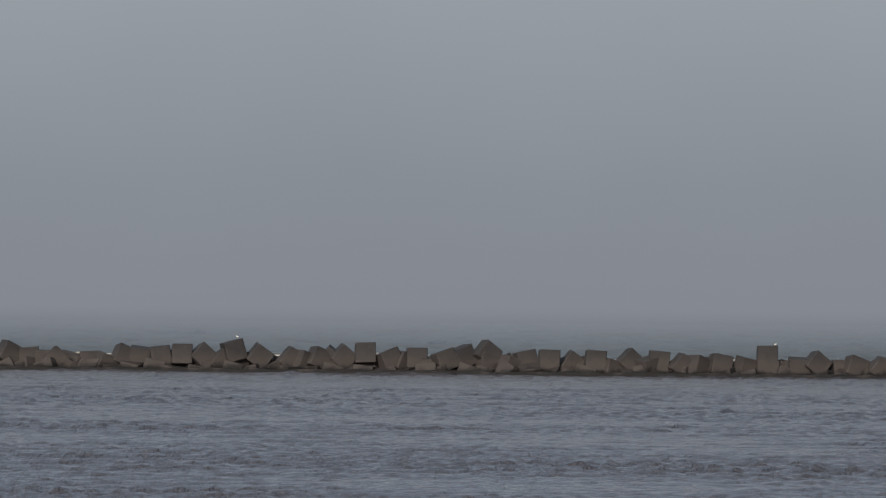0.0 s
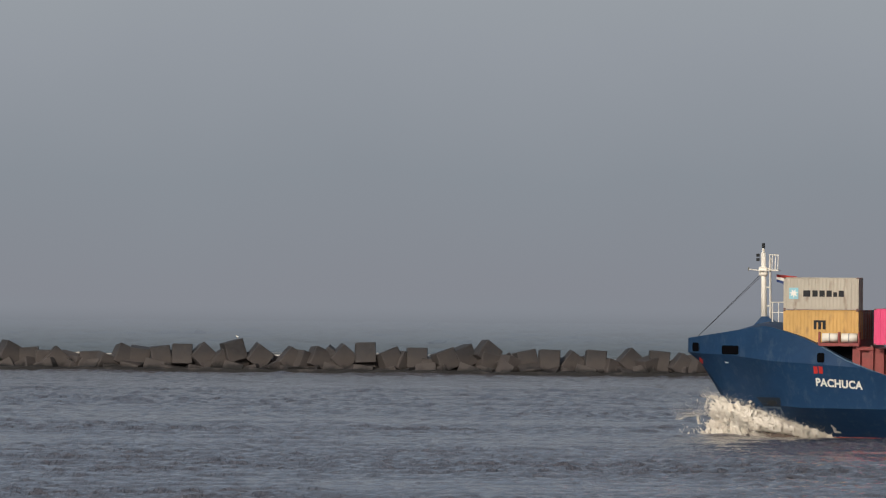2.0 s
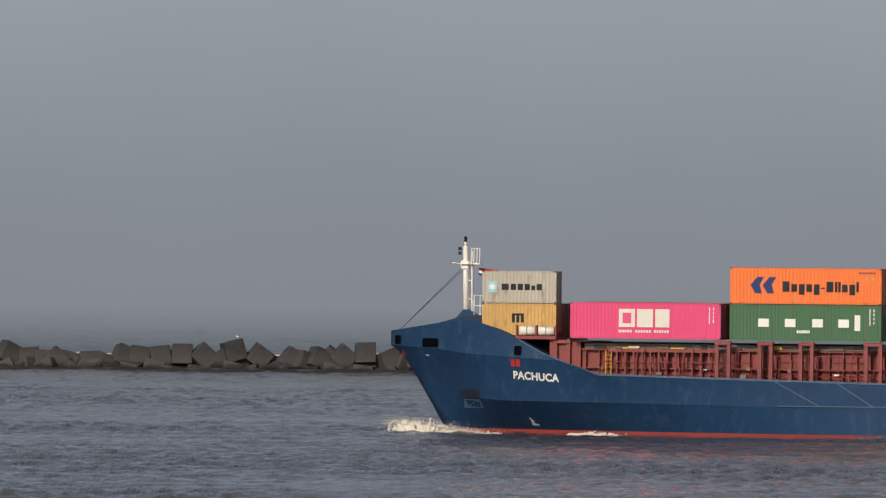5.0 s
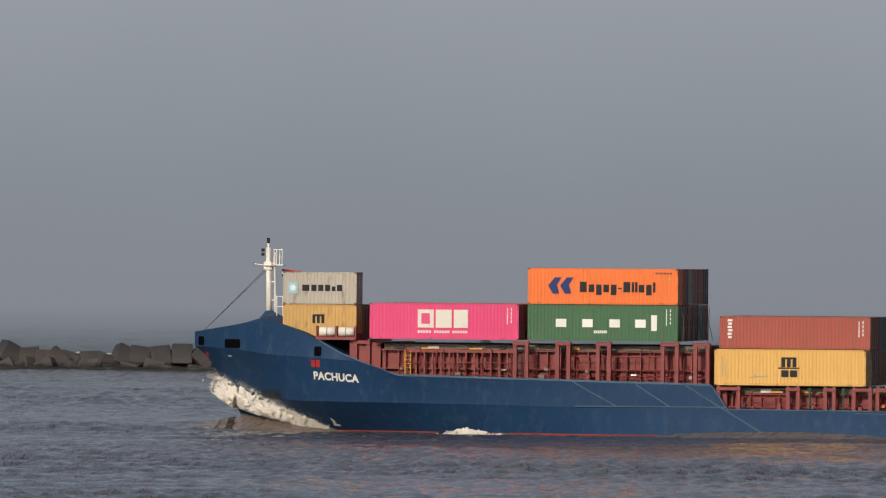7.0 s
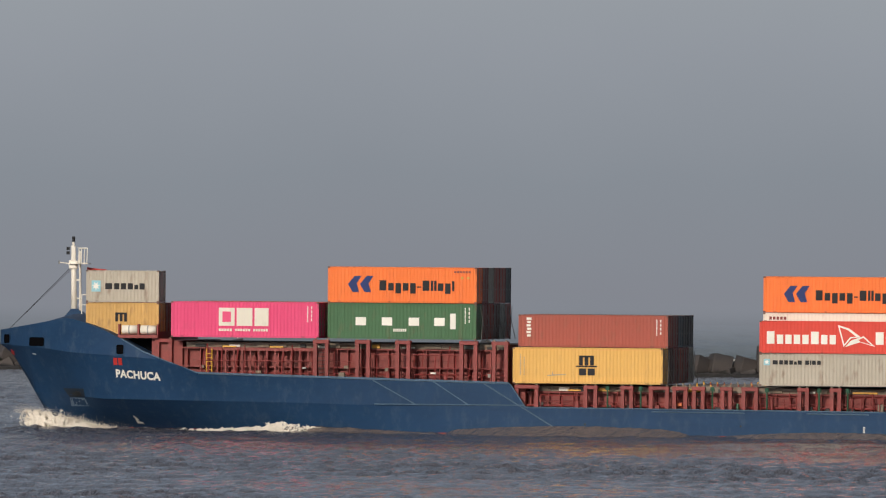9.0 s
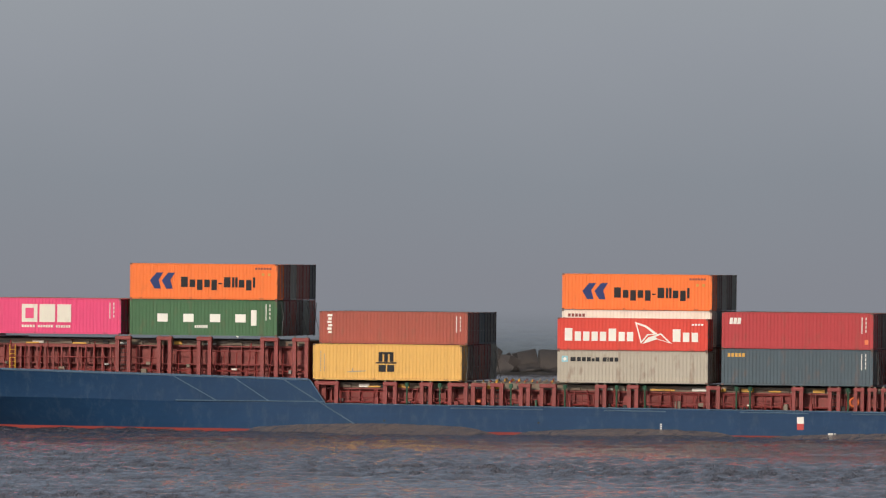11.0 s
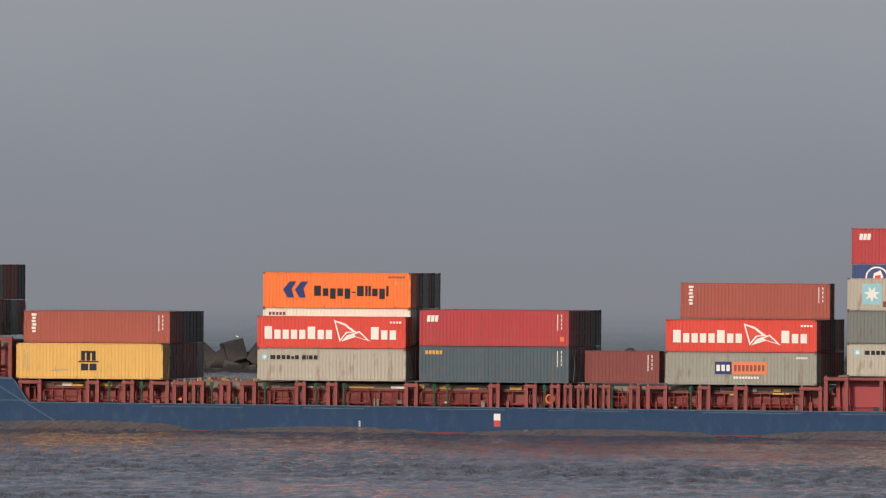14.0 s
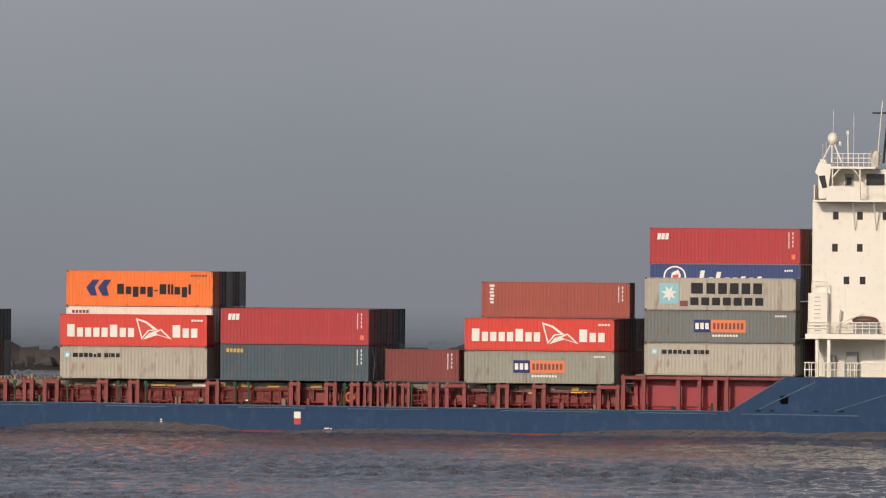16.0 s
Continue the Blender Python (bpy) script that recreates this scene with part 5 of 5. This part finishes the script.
    c = container(110.6, 1, zt + 0.0, FORTY, HC, "navy_box", "navy-blue corrugated steel container with white emblem")
    shape(c, [(2.0 + 0.92 * math.cos(t), 1.9 + 0.85 * math.sin(t)) for t in (math.tau * i / 24 for i in range(24))], "mark_white")
    shape(c, [(2.0 + 0.80 * math.cos(t), 1.9 + 0.73 * math.sin(t)) for t in (math.tau * i / 24 for i in range(24))], "navy_box", 0.003)
    shape(c, ((1.6, 1.3), (1.75, 2.2), (2.3, 2.45), (2.5, 2.0), (2.4, 1.4)), "mark_white", 0.006)
    shape(c, ((1.8, 1.5), (1.85, 2.0), (2.3, 2.1), (2.3, 1.5)), "bright_red", 0.009)
    for i, h in enumerate((2.4, 1.85, 2.3, 1.85, 1.85, 1.95, 1.85, 1.95)):
        mark(c, 3.9 + 0.66 * i, 4.25 + 0.66 * i, 1.25, h, "mark_white", slant=0.2)
    bars_row(c, 10.9, 11.6, 2.35, 2.5, 4, "mark_white")
    fill(110.6, range(2, 6), zt, FORTY, HC, rng)
    crimson_box(110.55, 1, zt + HC + 0.02)
    fill(110.55, range(2, 6), zt + HC + 0.02, FORTY, HC, rng)


make_cargo()


# ---- white water round the hull ----
def ridge(name, a0, a1, top, spread, seed, mat, lumps=0.35, near=0.0, nx=200, ny=26):
    """A crest of water along the ship's side: top(f) gives its height, spread(f) how far out it reaches."""
    bm = bmesh.new()
    rows = []
    for i in range(nx + 1):
        f = i / nx
        a = a0 + (a1 - a0) * f
        h, w = top(f), spread(f)
        y_in = side_y(max(a, 0.4), max(h, 0.2) + 0.6) + 0.1 - near if a > 0.4 else MID - 0.5
        row = []
        for j in range(ny + 1):
            g = j / ny
            n1 = 0.7 * noise.fractal((a * 1.1, g * w * 1.1, seed), 0.9, 2.0, 5)
            ends = min(1.0, 12 * f, 5 * (1 - f))
            z = h * (1 - g) ** 1.3 * (1 + lumps * n1) * ends - 1.2 * (1 - ends) ** 2 - 1.5 * g
            row.append(bm.verts.new((a + 0.3 * n1, y_in - g * w + 0.25 * n1, z)))
        rows.append(row)
    for p, q in zip(rows, rows[1:]):
        for j in range(ny):
            bm.faces.new((p[j], p[j + 1], q[j + 1], q[j]))
    bmesh.ops.recalc_face_normals(bm, faces=bm.faces[:])
    return mesh_of(name, bm, mat, True)


def drops(name, centre, size, seed):
    """Fine drops of water at the given places."""
    rng = np.random.default_rng(seed)
    count = len(centre)
    r = size * (0.5 + rng.random(count) ** 2)
    shape_ = np.array(((1, 0, 0), (-1, 0, 0), (0, 1, 0), (0, -1, 0), (0, 0, 1), (0, 0, -1)), float)
    co = (centre[:, None, :] + shape_[None] * r[:, None, None]).reshape(-1, 3)
    tri = np.array(((0, 2, 4), (2, 1, 4), (1, 3, 4), (3, 0, 4), (2, 0, 5), (1, 2, 5), (3, 1, 5), (0, 3, 5)))
    faces = (tri[None] + 6 * np.arange(count)[:, None, None]).reshape(-1, 3)
    me = bpy.data.meshes.new(name)
    me.from_pydata(co.tolist(), [], faces.tolist())
    me.materials.append(M["foam"])
    return me


def spray_body(name, x0, x1, top, foot, deep, inner, seed, solid, lump=0.5, fade=(0.12, 0.10, 0.35, 0.0), nx=260, ny=70):
    """A lumpy wall of white water from foot(x) to top(x), bulging outboard by deep(x) from inner(x, z), torn into clots.
    solid: how much of it holds together; fade: over what share of its length and height it breaks up (fore, aft, crown, foot)."""
    co, dens = [], []
    for i in range(nx + 1):
        f = i / nx
        x = x0 + (x1 - x0) * f
        zt, zb, d = top(x), foot(x), deep(x)
        for j in range(ny + 1):
            g = j / ny
            z = zb + (zt - zb) * g
            n1 = noise.fractal((x * 0.9, z * 0.9 + d, seed), 0.8, 2.0, 5)
            n2 = noise.fractal((x * 2.6, z * 2.6, seed + 40.0), 0.35, 2.1, 6)
            y = inner(x, z) - 0.1 - d * math.sin(math.pi * min(1.0, 0.12 + 0.88 * (1 - g)) * 0.55) - lump * (0.24 * n1 + 0.04 * n2)
            thick = min(1.0, 0.35 + (zt - zb))
            co.append((x + 0.20 * lump * n2 * thick, y, z + 0.45 * lump * n1 * thick * g))
            edge = min([1.0] + [p / q for p, q in ((f, fade[0]), (1 - f, fade[1]), (1 - g, fade[2]), (g, fade[3])) if q > 0])
            dens.append(solid * edge + 0.45 * n2 + 0.25 * n1)
    w = ny + 1
    faces = [(i * w + j, i * w + j + 1, (i + 1) * w + j + 1, (i + 1) * w + j) for i in range(nx) for j in range(ny) if dens[i * w + j] > 0.5]
    me = bpy.data.meshes.new(name)
    me.from_pydata(co, [], faces)
    me.materials.append(M["foam"])
    me.polygons.foreach_set("use_smooth", [True] * len(me.polygons))
    return me


def bump_top(pts):
    return lambda f: lerp(f, pts)


def edge_drops(x0, x1, top, inner, count, spread, seed):
    """Places of drops flung off an upper edge."""
    rng = np.random.default_rng(seed)
    x = x0 + (x1 - x0) * rng.random(count) ** 1.4
    up = rng.exponential(spread, count) - 0.5 * spread
    z = np.array([top(v) for v in x]) + up
    y = np.array([inner(v, w) for v, w in zip(x, z)]) - 0.3 - 1.2 * rng.random(count)
    return np.stack([x - 0.6 * np.abs(up) + rng.normal(0, 0.15, count), y, z], -1)


TONGUE = 11.0
RISE = math.sin(radians(15))


def tongue_side(x, z):
    """The hull's side beside the raised tongue of the bow wave."""
    return side_y(max(x + TONGUE, 0.6), max(0.4, z - x * RISE))


def hull_side(x, z):
    return side_y(min(max(x, 0.6), 30.0), max(0.4, z))


def make_bow_wave():
    # the tongue: a wedge hinged at its aft end, riding up the flare and falling back
    root = new("bow_wave")
    top = bump_top(((-13.0, 0.75), (-12.0, 1.35), (-9.5, 1.25), (-5.0, 0.72), (-2.0, 0.32), (0.0, 0.12), (2.0, -0.1)))
    foot = bump_top(((-13.0, 0.3), (-12.0, -0.35), (-10.0, -0.8), (-5.0, -0.45), (0.0, -0.25), (2.0, -0.4)))
    deep = bump_top(((-13.0, 0.5), (-10.0, 1.6), (-5.0, 1.1), (2.0, 0.3)))
    part("foam", spray_body("foam", -12.8, 2.0, top, foot, deep, tongue_side, 3, 2.2, 0.45, (0.20, 0.08, 0.22, 0.10)), None, root, "churned cream-white foam")
    for i in range(2):
        part("veil", spray_body("veil", -13.2, 1.0, lambda x, i=i: top(x) + 0.25 + 0.2 * i, foot, lambda x, i=i: deep(x) + 0.35 + 0.3 * i, tongue_side, 11 + i, 0.75,
                                0.6, (0.16, 0.12, 0.5, 0.15)), None, root, "torn veil of spray")
    ob = part("spray_mist", drops("spray_mist", edge_drops(-12.6, -1.0, top, tongue_side, 5000, 0.16, 3), 0.020, 3), None, root)
    tagged(ob, "fine white drops", kind="stuff")
    tagged(root, "cream-white bow wave curling from the stem", "wave")
    # the burst: drops and clots thrown ahead of the stem
    burst = new("spray_burst")
    high = bump_top(((-3.6, 4.6), (-2.4, 5.0), (0.4, 5.3), (2.5, 4.2), (4.5, 2.9), (7.0, 1.6), (10.0, 0.6)))
    low = bump_top(((-3.6, 3.4), (-2.2, 2.2), (-0.4, 0.2), (0.6, -0.4), (10.0, -0.4)))
    wide = bump_top(((-3.5, 0.4), (0.0, 1.6), (4.0, 1.6), (10.0, 0.5)))
    part("foam", spray_body("foam", -1.6, 9.0, high, low, wide, hull_side, 8, 2.4, 0.6, (0.30, 0.2, 0.38, 0.0)), None, burst, "burst of cream-white spray")
    for i in range(3):
        part("veil", spray_body("veil", -3.6 + 0.3 * i, 8.0, lambda x, i=i: high(x) + 0.15 * i, low, lambda x, i=i: wide(x) + 0.4 + 0.4 * i, hull_side, 21 + i, 0.62,
                                0.8, (0.35, 0.3, 0.6, 0.12)), None, burst, "torn veil of spray")
    ob = part("spray_mist", drops("spray_mist", edge_drops(-3.2, 6.0, high, hull_side, 9000, 0.35, 5) - np.array((0, 0, 0.25)), 0.018, 5), None, burst)
    tagged(ob, "fine white drops", kind="stuff")
    tagged(burst, "high burst of spray thrown up by the stem", "spray")
    swell = new("bow_swell")
    part("swell", ridge("swell", -5.0, 14.0, bump_top(((0, 0.0), (0.15, 0.25), (0.28, 0.8), (0.38, 1.3), (0.5, 1.1), (0.75, 0.5), (1, 0.0))), lambda f: 6.5, 14, M["silt"], 0.07), None, swell, "dark rising water")
    tagged(swell, "dark smooth swell pushed up beside the bow", "wave")
    # crests that leave the bow and slide aft along the side
    crests = []
    for i, high_ in enumerate((0.38, 0.38, 0.48, 1.0, 0.40)):
        w = new("shoulder_wave")
        crest = bump_top(((-9.5, 0.10), (-6.0, 0.24 * high_), (-3.0, 0.62 * high_), (-1.2, 1.20 * high_), (0.0, 2.05 * high_), (1.0, 1.5 * high_), (2.2, 0.9 * high_), (5.0, 0.4 * high_), (7.0, 0.1)))
        part("foam", spray_body("foam", -9.5, 5.0, crest, lambda x: -0.12 if x < 0 else -0.12 + 0.16 * x * high_, lambda x: 0.8, lambda x, z: -0.35 - 0.10 * x, 6 + i, 0.6 + 1.1 * high_, 0.30 + 0.2 * high_,
                                (0.2, 0.45, 0.30, 0.0)), None, w, "broken foam crest")
        part("veil", spray_body("veil", -6.5, 4.0, lambda x: crest(x) + 0.25 * high_, lambda x: -0.2, lambda x: 1.0, lambda x, z: -0.45 - 0.10 * x, 16 + i, 0.7, 0.5,
                                (0.3, 0.3, 0.6, 0.0)), None, w, "torn veil of spray")
        back = bump_top(((-7.0, 0.0), (-3.0, 0.15 * high_), (0.5, 0.80 * high_), (3.0, 1.0 * high_), (7.0, 0.6 * high_), (13.0, 0.0)))
        bm = bmesh.new()
        rows = []
        for k in range(101):
            x = -7.0 + 0.2 * k
            h = back(x)
            rows.append([bm.verts.new((x, 1.2 - 0.12 * x - 5.2 * g, h * (1 - max(0.0, g - 0.3) / 0.7) ** 1.2 * (1 + 0.25 * noise.fractal((x * 0.6, g * 4, 30.0 + i), 0.8, 2.0, 4)) - 0.05 - 1.0 * max(0.0, g - 0.3))) for g in (v / 20 for v in range(21))])
        for p, q in zip(rows, rows[1:]):
            for j in range(20):
                bm.faces.new((p[j], p[j + 1], q[j + 1], q[j]))
        bmesh.ops.recalc_face_normals(bm, faces=bm.faces[:])
        part("swell", bm, M["silt"], w, "smooth brown swell", True)
        tagged(w, "brown swell with a broken foam crest along the hull", "wave", "crests sliding along the hull")
        crests.append(w)
    wash = []
    for a0, a1, h in ((36.0, 60.0, 0.60), (58.0, 80.0, 0.58), (78.0, 104.0, 0.52), (102.0, 128.0, 0.50), (120.0, 146.0, 0.48)):
        w = new("side_swell")
        part("swell", ridge("swell", a0, a1, lambda f, h=h: h * math.sin(math.pi * f) ** 0.8, lambda f: 9.0, a0 + 1, M["silt"], 0.25, 0.0, 120, 20), None, w, "smooth brown water")
        tagged(w, "smooth brown silty swell sliding along the hull", "wave", "swells along the hull")
        wash.append(w)
    for a0, a1, h in ((44.5, 52.0, 0.28), (64.0, 75.5, 0.22), (73.5, 77.0, 0.5), (89.0, 97.0, 0.22), (104.0, 113.0, 0.25), (122.0, 132.0, 0.4)):
        w = new("side_wash")
        part("foam", ridge("foam", a0, a1, lambda f, h=h: h * math.sin(math.pi * f) ** 2, lambda f: 0.6, a0, M["foam"], 0.9, 0.0, 60, 6), None, w, "thin foam line")
        tagged(w, "thin line of foam washing along the blue hull", "wave", "foam along the hull")
        wash.append(w)
    return root, burst, swell, crests, wash


bow_wave, burst, bow_swell, crests, wash = make_bow_wave()

# ---- movement ----
TURN = -11.1
SPEED, START = 8.1843, 36.744
# seconds, heave in metres, bow-up pitch in degrees
RIDE = ((0.0, 0.02, 0.04), (0.5, 0.02, 0.04), (1.0, 0.0, 0.02), (1.5, -0.048, -0.032), (2.0, -0.065, -0.05), (2.5, -0.074, -0.06), (3.0, -0.049, -0.016), (3.5, -0.01, 0.03),
        (4.0, 0.03, 0.07), (4.5, 0.07, 0.105), (5.0, 0.10, 0.13), (5.5, 0.115, 0.141), (6.0, 0.091, 0.115), (6.5, 0.047, 0.06), (7.0, 0.0, -0.005), (7.5, -0.029, -0.04), (8.0, -0.05, -0.036),
        (8.5, -0.045, -0.04), (9.0, -0.029, 0.019), (9.5, 0.01, 0.05), (10.0, 0.04, 0.075), (10.5, 0.06, 0.095), (11.0, 0.07, 0.105), (11.5, 0.072, 0.1), (12.0, 0.068, 0.038),
        (12.5, 0.029, -0.01), (13.0, -0.01, -0.05), (13.5, -0.02, -0.10), (14.0, -0.033, -0.12), (14.5, -0.051, -0.07), (15.0, -0.043, -0.033), (15.5, -0.045, -0.043), (16.0, -0.01, -0.01))
# seconds; tilt in degrees, lift and aft shift of the bow wave's tongue
TONGUE_RIDE = ((0.0, 1, -0.7, 1.0), (0.8, 2, -0.7, 1.0), (1.0, 2, -0.8, 0.9), (1.2, 1, -0.9, 1.2), (1.4, 4, -0.9, 1.0), (1.6, 8, -0.9, 0.8), (1.8, 11, -0.7, 0.8), (2.0, 12, -0.5, 0.7), (2.2, 11, -0.5, 0.3),
               (2.4, 9, -0.5, -0.7), (2.6, 5, -0.6, -1.1), (2.8, 2, -0.6, -1.5), (3.0, 0, -0.6, -1.8), (3.4, -1, -0.8, -1.0), (4.2, 6, -0.7, 0), (4.7, 3, -0.7, -0.6), (5.3, 1, -0.6, 0.6),
               (5.5, 3, -0.7, 1.8), (6.0, 3, -0.6, 1.7), (6.3, 0, -1.1, 1.4), (6.5, 1, -1.1, 0.8), (6.6, 4, -1.0, 0.8), (6.8, 11, -0.7, 0.6), (7.0, 17, -0.4, 0.4), (7.2, 18.5, -0.3, 0.3),
               (7.4, 18, -0.2, 0.2), (7.6, 14, -0.1, 0), (7.8, 9, -0.2, 0), (8.0, 6, -0.4, -0.2), (8.2, 3, -0.5, -0.6), (8.4, 1, -0.6, -0.9), (8.6, 1, -0.7, 0.2), (8.8, 3, -0.8, 1.0),
               (9.2, 5, -0.8, 1.5), (16.0, 2, -0.7, 1.0))
# seconds; lift and aft shift of the burst
BURST_RIDE = ((0.0, -7.0, 0), (1.4, -6.0, 1.5), (1.7, -4.4, 1.0), (2.0, -3.1, 0.8), (2.2, -2.3, 0.5), (2.4, -2.6, 0.0), (2.6, -3.3, -0.8), (2.8, -4.3, -1.2), (3.1, -5.5, -1.2), (4.0, -7.0, 0),
              (6.9, -6.5, 1.0), (7.05, -4.4, 0.8), (7.2, -2.0, 0.4), (7.4, -0.3, 0), (7.6, -0.2, -0.3), (7.8, -0.6, -0.2), (8.0, -1.3, 0), (8.2, -2.5, -0.6), (8.4, -3.5, -1.2), (8.6, -4.4, -1.4), (8.9, -6.0, -0.6), (9.3, -6.5, 0), (16.0, -7.0, 0))
# seconds; lift of the swell beside the bow
SWELL_RIDE = ((0.0, -1.0), (1.1, -0.9), (1.5, -0.5), (2.0, -0.5), (2.6, -1.0), (5.0, -1.2), (6.1, -1.0), (6.6, -0.3), (7.1, 0.0), (7.4, -0.3), (8.0, -1.0), (16.0, -1.2))
# seconds; place along the side and lift of each crest, which stays behind in the water as the ship passes
CREST_RIDES = (((0.0, 10.0, -2.0), (2.0, 12.0, -1.4), (2.4, 15.5, -0.3), (3.0, 20.6, -0.05), (3.6, 25.5, -0.4), (4.2, 30.0, -1.6), (16.0, 30.0, -2.4)),
               ((0.0, 10.5, -2.4), (4.3, 10.5, -1.6), (4.9, 15.3, -0.4), (5.4, 19.4, 0.0), (5.7, 22.0, -0.1), (6.2, 26.0, -0.8), (6.6, 29.0, -1.6), (16.0, 30.0, -2.4)),
               ((0.0, 9.5, -2.4), (5.4, 9.5, -1.6), (6.0, 14.5, -0.5), (6.5, 18.5, 0.0), (6.8, 20.9, -0.15), (7.2, 24.0, -0.5), (7.6, 27.5, -1.0), (8.0, 31.0, -1.7), (16.0, 31.0, -2.4)),
               ((0.0, 6.5, -3.4), (6.8, 6.5, -2.6), (7.2, 10.3, -1.4), (7.5, 12.9, -0.5), (7.8, 16.4, -0.1), (8.0, 18.9, 0.1), (8.2, 20.6, 0.1), (8.5, 22.3, 0.1), (8.8, 24.5, -0.6), (9.0, 26.0, -1.2),
                (9.5, 28.5, -2.0), (10.2, 33.0, -2.8), (16.0, 33.0, -3.4)),
               ((0.0, 14.0, -2.4), (8.2, 16.5, -1.2), (8.6, 20.0, -0.3), (9.0, 23.5, 0.15), (9.5, 27.5, -0.2), (10.2, 33.0, -1.6), (16.0, 33.0, -2.4)))


def ship_place(t, lift=0.0, pitch=0.0, aft=0.0):
    s = START - SPEED * t + aft
    c, n = math.cos(radians(-TURN)), math.sin(radians(-TURN))
    return pose(c * s, 680.0 - n * s, lift, 0, pitch, TURN)


def ship_rows():
    return [(t, ship_place(t, heave + radians(p) * 60.0, p)) for t, heave, p in RIDE]


def motions():
    rows = ship_rows()
    walk(ship, rows)
    for box, at in CARGO:
        walk(box, [(t, m @ at) for t, m in rows])
    walk(bow_wave, [(t, ship_place(t, lift, tilt, TONGUE + aft)) for t, tilt, lift, aft in TONGUE_RIDE])
    walk(burst, [(t, ship_place(t, lift, 0.0, aft)) for t, lift, aft in BURST_RIDE])
    walk(bow_swell, [(t, ship_place(t, lift)) for t, lift in SWELL_RIDE])
    for w, ride in zip(crests, CREST_RIDES):
        walk(w, [(t, ship_place(t, lift) @ pose(a, side_y(a, 0.6), 0)) for t, a, lift in ride])
    for i, w in enumerate(wash):
        walk(w, [(0.8 * k, ship_place(0.8 * k, 0.18 * math.sin(1.9 * k + i * 2.1) + (0.08 if i < 5 else -0.1))) for k in range(21)])
    walk(sea, [(0.0, pose(0, 0, 0)), (16.0, pose(-9.0, -14.0, 0))])


motions()
